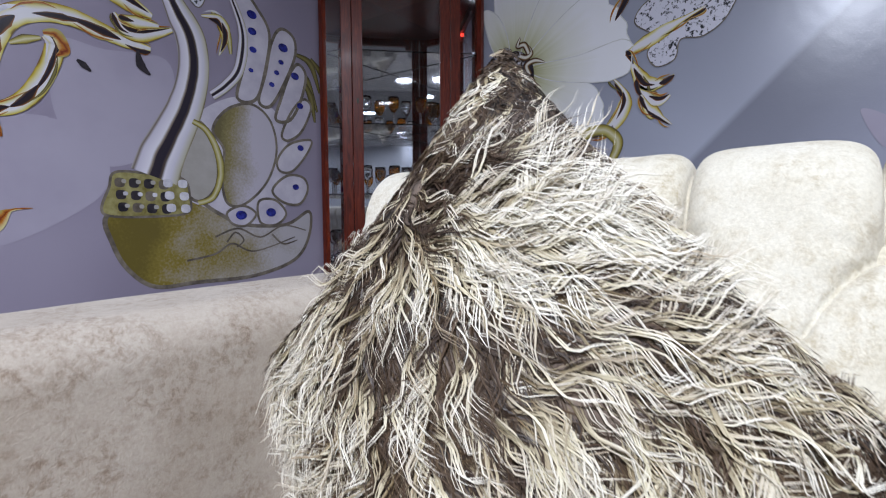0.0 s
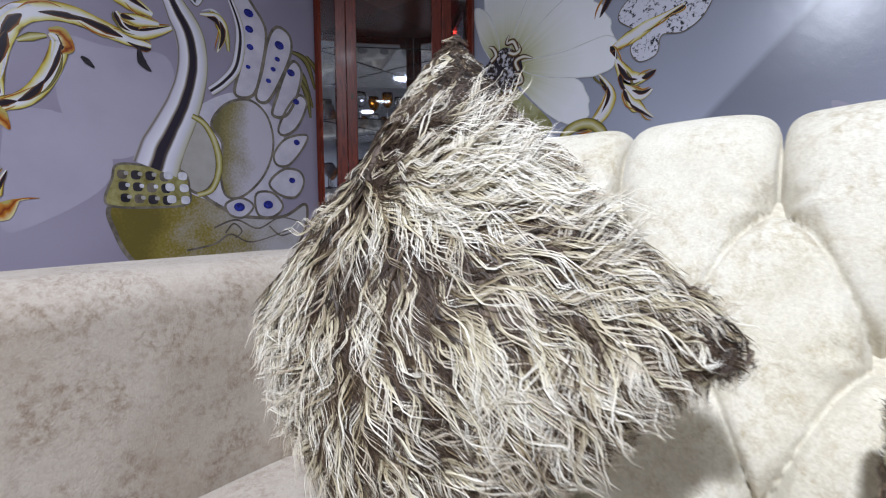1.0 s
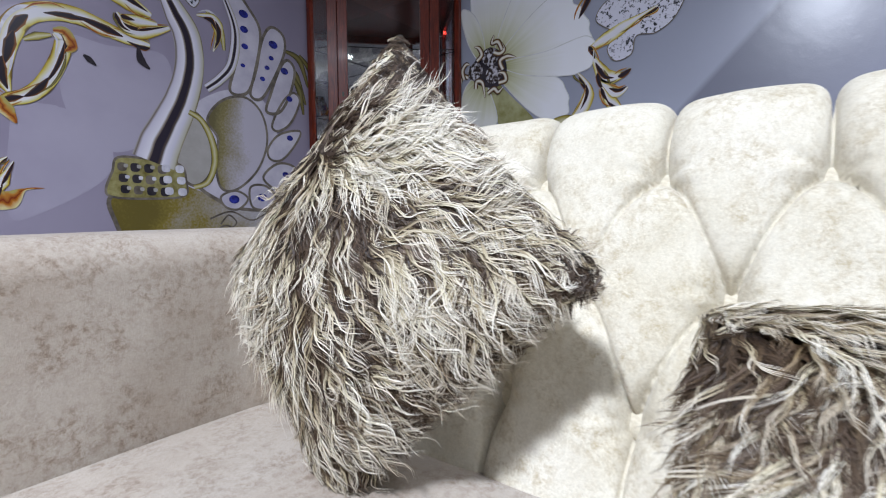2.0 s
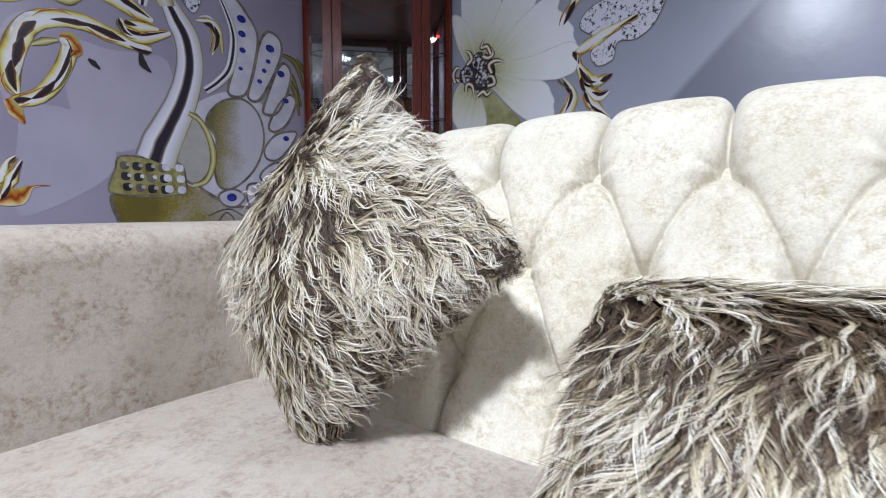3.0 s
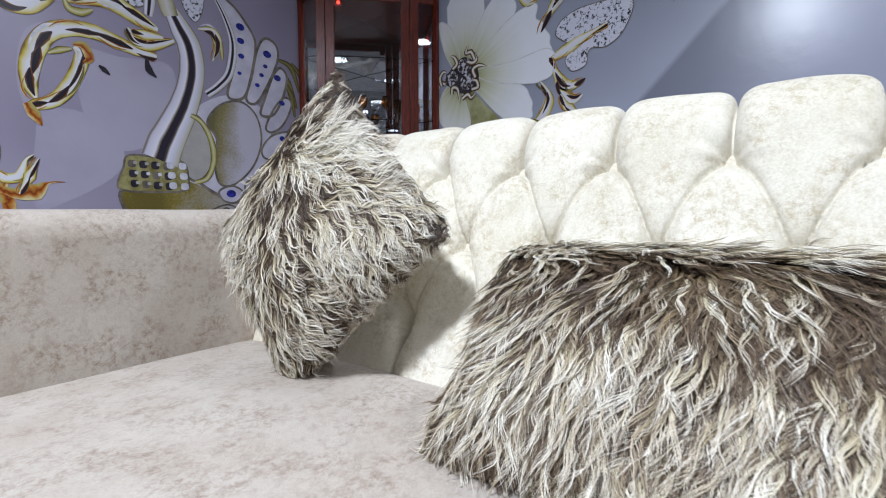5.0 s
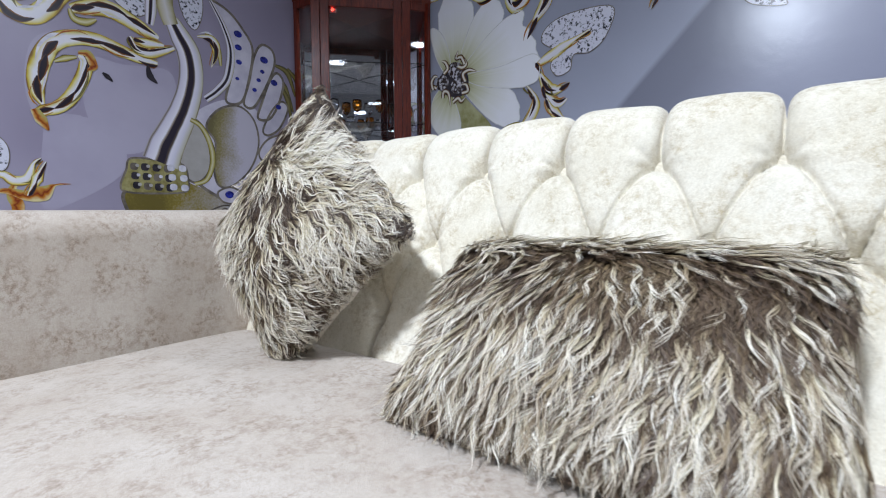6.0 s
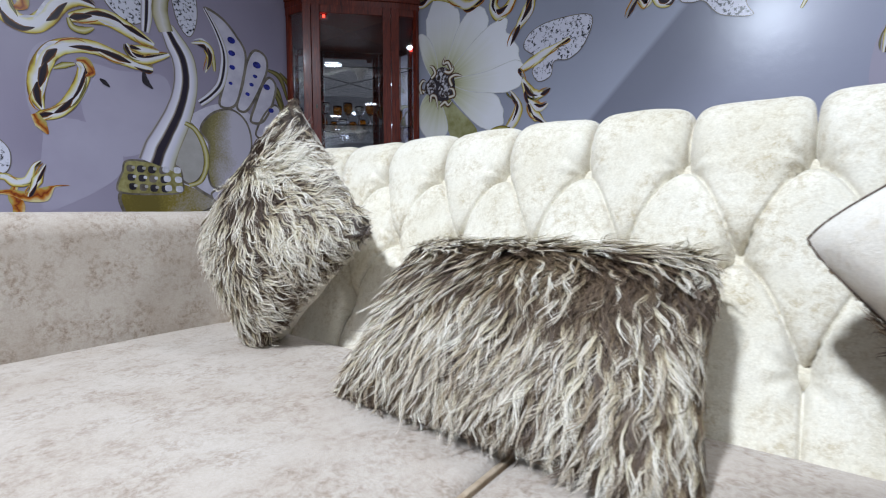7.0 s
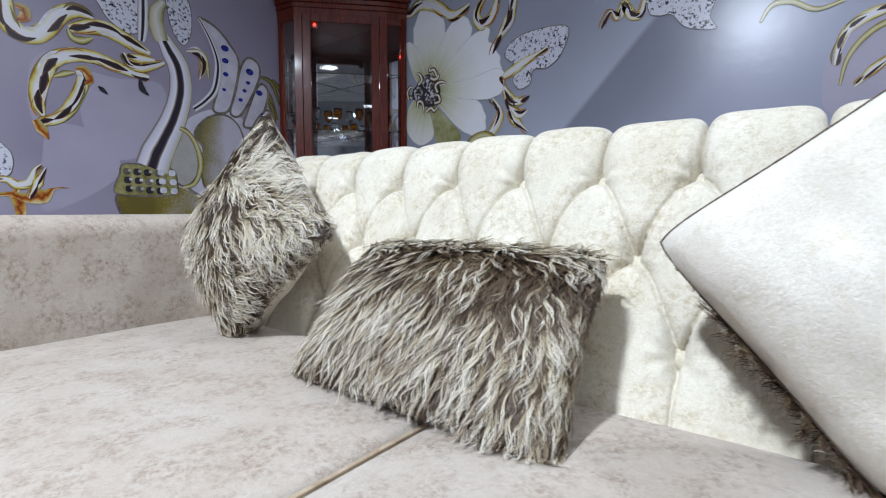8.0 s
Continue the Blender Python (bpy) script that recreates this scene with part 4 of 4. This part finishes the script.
def fur_strands(m, w, h, thick, locks, comb, seed, length=0.065, tone_field=None, trim=None, unruly=1.0, push=0.05, spill=1.0, soft=0.0, per=5, wavy=1.0, thread=1.0, curls=1.0, ruff=0.0):
    """Shaggy fur: wavy locks of a few strands each, lying along the comb direction, on the cushion's front."""
    rng = np.random.default_rng(seed)
    SEG, PER = 10, per
    verts, faces, uvs = [], [], []
    N = locks * PER
    lu, lv = rng.uniform(-1, 1, locks), rng.uniform(-1, 1, locks)
    base = np.array([pad(a, b, w, h, thick) for a, b in zip(lu, lv)])
    bent = np.array([lean(a, b) for a, b in zip(lu, lv)])
    e = 0.02
    du = np.array([pad(min(a + e, 1), b, w, h, thick) for a, b in zip(lu, lv)]) - base
    dv = np.array([pad(a, min(b + e, 1), w, h, thick) for a, b in zip(lu, lv)]) - base
    nrm = np.cross(du, dv)
    base[:, 2] += bent
    ln = np.linalg.norm(nrm, axis=1, keepdims=True)
    nrm = np.where(ln > 1e-12, nrm / np.maximum(ln, 1e-12), (0, 0, 1))
    edge = np.stack([np.sign(lu) * np.abs(lu) ** 6, np.sign(lv) * np.abs(lv) ** 6, np.zeros(locks)], 1)
    nrm = nrm + push * edge
    nrm /= np.linalg.norm(nrm, axis=1, keepdims=True)
    flow = np.array([comb(a, b) for a, b in zip(lu, lv)])
    flow /= np.linalg.norm(flow, axis=1, keepdims=True)
    swirl = np.array([noise.noise(Vector((a * 3.1, b * 3.1, seed + 4.4))) * 1.1 + noise.noise(Vector((a * 7, b * 7, seed + 8.8))) * 0.9 for a, b in zip(lu, lv)]) * unruly + rng.normal(0, 0.1, locks)
    c, s_ = np.cos(swirl), np.sin(swirl)
    flow = np.stack([flow[:, 0] * c - flow[:, 1] * s_, flow[:, 0] * s_ + flow[:, 1] * c, rng.normal(0, 0.06, locks)], 1) + push * edge
    flow -= (flow * nrm).sum(1, keepdims=True) * nrm
    flow /= np.linalg.norm(flow, axis=1, keepdims=True) + 1e-9
    side = np.cross(nrm, flow)
    big = np.array([noise.noise(Vector((a * 2.6, b * 2.6, seed))) for a, b in zip(lu, lv)])
    shade = np.array([tone_field(a, b) for a, b in zip(lu, lv)]) if tone_field else np.zeros(locks)
    pale = rng.uniform(0, 1, locks) < 0.27 + shade + 0.17 * big
    tone_l = np.clip(np.where(pale, 0.88 - 0.12 * soft + 0.1 * big + 0.2 * shade, 0.22 + 0.2 * soft + 0.2 * big + 0.25 * shade) + rng.normal(0, 1, locks) * np.where(pale, 0.12, 0.05), 0, 1)
    tips = (1 - 0.35 * (np.abs(lu) * np.abs(lv)) ** 3) * (1 - 0.3 * np.maximum(np.abs(lu), np.abs(lv)) ** 6)
    if trim:
        tips = tips * np.array([trim(a, b) for a, b in zip(lu, lv)])
    len_l = length * rng.uniform(0.7, 1.3, locks) * np.where(pale, 1.0, 0.8) * tips
    lift_l = rng.uniform(0.11, 0.32, locks) * (np.array([1 + ruff * ease(b, 0.6, 0.85) for b in lv])) * np.where(pale, 1.15, 0.8) * tips
    amp_l, ph_l, wav_l = rng.uniform(0.0045, 0.0105, locks) * wavy, np.array([11 * noise.noise(Vector((a * 3, b * 3, seed + 1.7))) for a, b in zip(lu, lv)]) + rng.normal(0, 0.7, locks), rng.uniform(8, 11, locks)
    curl_l = rng.normal(0, 0.26, locks) * (np.array([curls(a) for a in lu]) if callable(curls) else curls)
    idx = np.repeat(np.arange(locks), PER)
    root = base[idx] + rng.normal(0, 0.0017, (N, 1)) * side[idx] + rng.normal(0, 0.003, (N, 1)) * flow[idx]
    tone = np.clip(tone_l[idx] + rng.normal(0, 0.07, N), 0, 1)
    length_s = len_l[idx] * rng.uniform(0.75, 1.1, N)
    spread = rng.normal(0, 0.0009, (N, 2))
    width = rng.uniform(0.00045, 0.0009, N) * thread
    tipo = base[idx]
    pts = []
    for k in range(SEG + 1):
        t = k / SEG
        a = (length_s * t)[:, None]
        up = (lift_l[idx] * length_s * (t - 0.55 * t * t) * 0.9)[:, None] + 0.002
        wave = (amp_l[idx] * np.sin(ph_l[idx] + wav_l[idx] * t) * t ** 0.7 + curl_l[idx] * length_s * t * t * 0.5)[:, None]
        centre = tipo * 0.85 * t + root * (1 - 0.85 * t)
        p = centre + flow[idx] * a + nrm[idx] * up + side[idx] * (wave + spread[:, :1] * t) + nrm[idx] * spread[:, 1:] * t
        p[:, 2] = np.maximum(p[:, 2], bent[idx] - 0.004 - 0.02 * spill * t)
        pts.append(p)
    pts = np.stack(pts, 1)
    tang = np.gradient(pts, axis=1)
    tang /= np.linalg.norm(tang, axis=2, keepdims=True) + 1e-9
    ref = nrm[idx][:, None, :] + 0.5 * rng.normal(size=(N, 1, 3))
    across = np.cross(tang, ref)
    across /= np.linalg.norm(across, axis=2, keepdims=True) + 1e-9
    taper = np.array([0.7, 0.9, 1.0, 1.0, 1.0, 0.95, 0.9, 0.8, 0.62, 0.36, 0.05])[None, :, None]
    a = pts + across * width[:, None, None] * taper
    b = pts - across * width[:, None, None] * taper
    V = settle(np.stack([a, b], 2).reshape(-1, 3), m, SEAT_Z + 0.004)
    s0 = (np.arange(N) * (SEG + 1) * 2)[:, None] + (np.arange(SEG) * 2)[None, :]
    s0 = s0.ravel()
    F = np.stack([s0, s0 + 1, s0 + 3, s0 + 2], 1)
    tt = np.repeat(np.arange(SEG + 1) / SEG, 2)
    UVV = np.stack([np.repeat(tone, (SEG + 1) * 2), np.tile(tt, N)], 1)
    me = bpy.data.meshes.new("fur")
    me.vertices.add(len(V))
    me.vertices.foreach_set("co", V.ravel())
    me.loops.add(F.size)
    me.loops.foreach_set("vertex_index", F.ravel().astype(np.int32))
    me.polygons.add(len(F))
    me.polygons.foreach_set("loop_start", (np.arange(len(F)) * 4).astype(np.int32))
    me.update(calc_edges=True)
    layer = me.uv_layers.new(name="UVMap")
    layer.data.foreach_set("uv", UVV[F.ravel()].ravel().astype(np.float32))
    me.validate()
    me.shade_smooth()
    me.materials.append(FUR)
    return new("fur", me)


def fur_pillow(label, m, w, h, thick, comb, seed, locks=9200, length=0.075, back=1.1, **style):
    ob = thing("fur_pillow", label, "pillow", "shaggy fur pillows on the sofa")
    v, f = pad_shell(w, h, thick, 1)
    under(mesh_object("pelt", settle(v, m, SEAT_Z + 0.003), f, PELT), ob, "dark woven base under the fur")
    v, f = pad_shell(w, h, thick * back, -1, full=0.5)
    under(mesh_object("backing", settle(v, m, SEAT_Z + 0.003), f, PILE_CLOTH), ob, "plain cream suede backing")
    under(fur_strands(m, w, h, thick, locks, comb, seed, length, **style), ob, "long wavy brown and cream shaggy fur")
    ob.matrix_world = m
    return ob


def frame_of(centre, across, upward):
    """A pose whose x runs across, y upward and z out of the front."""
    x = Vector(across).normalized()
    z = x.cross(Vector(upward)).normalized()
    y = z.cross(x)
    return Matrix.Translation(centre) @ Matrix((x, y, z)).transposed().to_4x4()


S45 = math.sqrt(0.5)


def on_corner(field):
    """A comb field given upright, for a cushion that stands on its corner."""
    def comb(a, b):
        fx, fy = field((a - b) * S45, (a + b) * S45)
        return (fx + fy) * S45, (fy - fx) * S45
    return comb


# stands on a corner in the angle of arm and back
WARP.update({(-1, -1): (-0.064, 0.0), (1, -1): (-0.006, 0.003), (1, 1): (0.016, 0.051), (-1, 1): (-0.002, -0.020)})
BEND.update({(1, -1): 0.036, (1, 1): -0.024})
p1 = frame_of((-0.272, 0.092, 0.686), (0.20, -0.95, 0.0), (0.17, 0.0, 0.98)) @ pose(0, 0, 0, 0, 0, 45)


def corner_comb(x, y):
    """Down along one side, sweeping across towards the other, with a band thrown sideways under the tip."""
    k = ease(x, -0.55, 0.5)
    fx, fy = -0.08 + 0.95 * k, -1.0 + 0.62 * k
    top = ease(y, 0.4, 0.65)
    out = ease(-x, 0.15, 0.55)
    tx, ty = 0.95 - 1.3 * out, 0.28 - 0.4 * x - 0.9 * out
    tip = ease(y, 0.85, 1.1)
    tx, ty = tx + (0.35 - tx) * tip, ty + (-0.8 - ty) * tip
    peak = ease(y, 1.12, 1.3)
    tx, ty = tx - 0.2 * peak, ty + 0.5 * peak
    low = ease(-y, 0.45, 0.9) * ease(x, -0.1, 0.2)
    return fx + (tx - fx) * top, fy + (ty - fy) * top - 0.4 * low


def corner_tone(a, b):
    x, y = (a - b) * S45, (a + b) * S45
    t = -0.09 + 0.42 * bell(x, -0.95, 0.42) * ease(-y, -0.5, -0.2) + 0.85 * bell(y, 0.56, 0.10) * ease(x, -0.5, -0.2) * ease(-x, -0.9, -0.6)
    t -= 0.03 * ease(y, 0.3, 0.5) * ease(-x, 0.25, 0.5) + 0.12 * bell(x, -0.15, 0.25) * bell(y, 0.15, 0.14) + 0.12 * bell(y, 0.95, 0.15) + 0.2 * bell(x, 0.15, 0.5) * bell(y, 0.42, 0.09)
    t -= 0.04 * ease(-b, 0.66, 0.86) * ease(a, -0.8, -0.4) - 0.14 * ease(x, 0.75, 1.0)
    return t + 0.2 * bell(x, 0.6, 0.4) * bell(y, 0.05, 0.25) + 0.15 * ease(y, 1.1, 1.25)


fur_pillow("brown and cream shaggy fur pillow standing on its corner", p1, 0.38, 0.38, 0.17, on_corner(corner_comb), 11, back=1.35,
           spill=0.4, unruly=1.1, wavy=1.15, thread=0.85, curls=0.8, trim=lambda a, b: 0.75 if b < -0.78 and a > -0.6 else (0.75 if a < -0.8 or b > 0.85 or a + b > 1.2 else (0.82 if a > 0.8 and b > -0.3 else 1.0)), tone_field=corner_tone)
WARP.clear()
BEND.clear()
WARP.update({(1, -1): (0.05, 0.0), (1, 1): (0.025, 0.0)})
PLAN_FORM.update(blunt=0.04)
p2 = frame_of((-0.306, -0.503, 0.526), (0.0, -1.0, 0.0), (0.237, 0.0, 0.252))
fur_pillow("brown and cream shaggy fur pillow lying against the backrest", p2, 0.515, 0.35, 0.16,
           lambda a, b: (-0.1 + 0.2 * a + 0.85 * ease(b, 0.62, 0.85) * ease(-a, -0.85, -0.5), -0.95 + 0.5 * ease(b, 0.62, 0.85)), 23, 7000, 0.085, unruly=0.42, soft=0.5, back=1.55, per=8, wavy=0.75, thread=0.62, spill=0.3, ruff=1.3, curls=lambda a: 1.0 + 1.6 * ease(-a, 0.35, 0.7),
           tone_field=lambda a, b: -0.11 + 0.16 * bell(b + 0.15 * a, -0.2, 0.5) - 0.08 * bell(b, 0.45, 0.3) * ease(a, -0.5, 0.1) - 0.1 * bell(a, 0.55, 0.2) * bell(b, 0.3, 0.3) + 0.5 * ease(b, 0.72, 0.88),
           trim=lambda a, b: 0.42 if b < -0.8 and a < 0.7 else (0.7 if b < -0.55 and a < 0.6 else (0.9 if b > 0.82 else 1.0)))
WARP.clear()
WARP.update({(1, -1): (-0.04, -0.03)})
PLAN_FORM.update(pinch=0.035, blunt=0.07, crumple=2.0)
p3 = frame_of((-0.25, -1.137, 0.650), (0.08, -1.0, 0.0), (0.12, 0.0, 0.98)) @ pose(0, 0, 0, 0, 0, 37) @ pose(0, 0, 0, 0, 180, 0)
reversed_pillow = fur_pillow("cream suede side of a reversed shaggy fur pillow", p3, 0.40, 0.40, 0.17, lambda a, b: (1.0, 0.15 * b), 37, 2800, 0.09, push=0.7, unruly=0.5, soft=0.5, curls=0.4, tone_field=lambda a, b: -0.26, trim=lambda a, b: 0.12 if b > 0.6 else (0.5 if b > 0.35 else 1.0))


def piping(w, h, r=0.0022, n=160):
    """A thin sewn cord round a cushion's edge."""
    verts = []
    for i in range(n):
        t = 4 * i / n
        k, f = int(t), 2 * (t - int(t)) - 1
        u, v = ((f, -1), (1, f), (-f, 1), (-1, -f))[k]
        x, y, _ = pad(u, v, w, h, 0.0)
        d = Vector((x, y)).normalized()
        q = r * (0.75 + 0.5 * noise.noise(Vector((i * 0.9, 0, 0))))
        for j in range(5):
            a = 2 * math.pi * j / 5
            verts.append((x + d.x * q * math.cos(a), y + d.y * q * math.cos(a), q * math.sin(a)))
    faces = [(i * 5 + j, i * 5 + (j + 1) % 5, (i + 1) % n * 5 + (j + 1) % 5, (i + 1) % n * 5 + j) for i in range(n) for j in range(5)]
    return mesh_object("piping", verts, faces, BROWN)


under(piping(0.402, 0.402, 0.0018), reversed_pillow, "thin dark brown sewn edge")

# ---- corner cabinet ----
cabinet = thing("display_cabinet", "mahogany corner display cabinet with glazed front", "cabinet")
CAB_TOP = 2.19
A0, B0, L0, C0 = Vector((1.217, 1.951)), Vector((1.683, 1.485)), Vector((1.20, WALL_Y - 0.006)), Vector((WALL_X - 0.006, 1.40))
CORNER = Vector((WALL_X - 0.006, WALL_Y - 0.006))


def scaled_plan(d):
    """The cabinet's plan with its three free sides pushed out by d."""
    mid = Vector((1.64, 1.96))
    out = []
    for p in (L0, A0, B0, C0):
        v = (p - mid).normalized()
        out.append(p + v * d)
    out[0].y = L0.y
    out[3].x = C0.x
    return [tuple(p) for p in out] + [tuple(CORNER)]


part("plinth", prism_bm(scaled_plan(0.02), 0, 0.12, 0.006), WOOD, cabinet)
part("floor_board", prism_bm(scaled_plan(0.0), 0.12, 0.16), WOOD, cabinet)
part("top_board", prism_bm(scaled_plan(0.0), CAB_TOP - 0.06, CAB_TOP - 0.02), WOOD, cabinet)
for dz, d in ((0.0, 0.012), (0.035, 0.022), (0.07, 0.045)):
    part("cornice", prism_bm(scaled_plan(d), CAB_TOP - 0.02 + dz, CAB_TOP + 0.015 + dz, 0.006), WOOD, cabinet)


def post(p, along, width, depth, z0, z1, name="post", owner=None):
    a = Vector(along).normalized()
    b = Vector((-a.y, a.x))
    pts = [p, p + a * width, p + a * width + b * depth, p + b * depth]
    return part(name, prism_bm([tuple(q) for q in pts], z0, z1, 0.003), WOOD, owner or cabinet)


front = (B0 - A0).normalized()
back_n = Vector((-front.y, front.x))
Z0, Z1 = 0.16, CAB_TOP - 0.06
door = post(A0 + front * 0.116 - back_n * 0.004, front, (B0 - A0).length - 0.232, 0.03, Z1 - 0.055, Z1, "door")
post(A0 + front * 0.116 - back_n * 0.004, front, (B0 - A0).length - 0.232, 0.03, Z0, Z0 + 0.055, "door_rail", door)
for p in (A0, B0 - front * 0.116):
    post(p + front * (0.0 if p is A0 else 0.06), front, 0.056, 0.035, Z0, Z1)
    post(p + front * (0.059 if p is A0 else 0.001) - back_n * 0.006, front, 0.056, 0.035, Z0, Z1, "door_stile", door)
_k = A0 + front * 0.087 - back_n * 0.007
KEYHOLE = Mat("blackened_brass", rough=0.4, metal=0.8, base=(0.05, 0.04, 0.03)).mat
part("keyhole", prism_bm([tuple(_k + front * a - back_n * b) for a, b in ((-0.006, -0.002), (0.006, -0.002), (0.006, 0.003), (-0.006, 0.003))], 1.43, 1.456, 0.001), KEYHOLE, door, "dark metal keyhole plate")
post(L0 + Vector((0.002, -0.035)), (0.6, 0.0), 0.03, 0.03, Z0, Z1)
post(C0 + Vector((-0.034, 0.0)), (1, 0), 0.03, 0.03, Z0, Z1)
for z in (Z0, Z1 - 0.05):
    for p, q in ((L0, A0), (B0, C0)):
        d = (q - p)
        post(p + d.normalized() * 0.003, d, d.length - 0.006, 0.025, z, z + 0.05, "rail")


def pane(p, q, name, material, z0, z1, inset=0.012, thick=0.004, owner=None):
    d = (q - p).normalized()
    n = Vector((-d.y, d.x))
    pts = [p + n * inset, q + n * inset, q + n * (inset + thick), p + n * (inset + thick)]
    ob = part(name, prism_bm([tuple(v) for v in pts], z0, z1), material, owner or cabinet)
    if material is GLASS:
        ob.visible_shadow = False
    return ob


pane(L0, A0, "pane", GLASS, Z0 + 0.05, Z1 - 0.05)
pane(A0 + front * 0.115, B0 - front * 0.115, "pane", GLASS, Z0 + 0.05, Z1 - 0.05, owner=door)
pane(B0, C0, "pane", GLASS, Z0 + 0.05, Z1 - 0.05)
part("mirror_back", box_bm(L0.x + 0.03, CORNER.x, WALL_Y - 0.018, WALL_Y - 0.008, Z0, Z1), MIRROR, cabinet)
part("mirror_back", box_bm(WALL_X - 0.018, WALL_X - 0.008, C0.y + 0.03, WALL_Y - 0.018, Z0, Z1), MIRROR, cabinet)


# ---- cabinet's shelves and glassware ----
INSIDE = [tuple(p) for p in (L0 + Vector((0.04, -0.03)), A0 + back_n * 0.06 + front * 0.03, B0 + back_n * 0.06 - front * 0.03, C0 + Vector((-0.03, 0.04)), CORNER + Vector((-0.02, -0.02)))]
SHELVES = (0.55, 0.94, 1.335, 1.74)
for _z in SHELVES:
    part("glass_shelf", prism_bm(INSIDE, _z - 0.006, _z), GLASS, cabinet).visible_shadow = False
pilot = bmesh.new()
bmesh.ops.create_uvsphere(pilot, u_segments=10, v_segments=6, radius=0.011)
RED = Mat("red_pilot_light", rough=0.3, base=(0.5, 0.01, 0.01))
RED.bsdf.inputs["Emission Color"].default_value = rgb(1.0, 0.05, 0.03)
RED.bsdf.inputs["Emission Strength"].default_value = 3.0
_p = A0 + front * 0.142 + back_n * 0.024
pilot_ob = part("pilot_light", pilot, RED.mat, cabinet, "small red indicator light", True)
pilot_ob.location = (_p.x, _p.y, CAB_TOP - 0.128)
# Block added behind the pilot to keep its red glow out of the mirrors.
part("pilot_glow_block", prism_bm([tuple(_p + front * a + back_n * b) for a, b in ((-0.022, 0.004), (0.022, 0.004), (0.022, 0.022), (-0.022, 0.022))], CAB_TOP - 0.148, CAB_TOP - 0.108), WOOD, cabinet)

AMBER_GLASS = Mat("amber_glass", rough=0.03, base=(0.92, 0.52, 0.12))
AMBER_GLASS.bsdf.inputs["Transmission Weight"].default_value = 1.0
AMBER_GLASS = AMBER_GLASS.mat


def goblet(tinted):
    ob = thing("goblet", "clear stemmed wine glass with an amber bowl" if tinted else "clear stemmed wine glass", "glass", "glasses in the cabinet")
    part("foot", lathe_bm([(0.0, 0.0), (0.032, 0.0), (0.031, 0.003), (0.006, 0.008), (0.004, 0.02), (0.004, 0.075), (0.0, 0.078)], 16), GLASS, ob, smooth=True)
    part("bowl", lathe_bm([(0.0, 0.076), (0.012, 0.08), (0.030, 0.105), (0.034, 0.135), (0.031, 0.165), (0.0298, 0.165), (0.0325, 0.135), (0.0285, 0.107), (0.010, 0.083), (0.0, 0.080)], 16),
         AMBER_GLASS if tinted else GLASS, ob, smooth=True)
    return ob


_mid = (A0 + B0) / 2
_first = {True: goblet(True), False: goblet(False)}
_used = set()
for _z in SHELVES[:3]:
    for _i in range(6):
        _a, _d = -0.20 + 0.08 * _i, 0.14 + 0.11 * (_i % 2)
        _q = _mid + front * _a + back_n * _d
        _t = _i % 3 != 0
        _m = Matrix.Translation((_q.x, _q.y, _z + 0.0005))
        if _t in _used:
            copy_thing(_first[_t], _m)
        else:
            _first[_t].matrix_world = _m
            _used.add(_t)
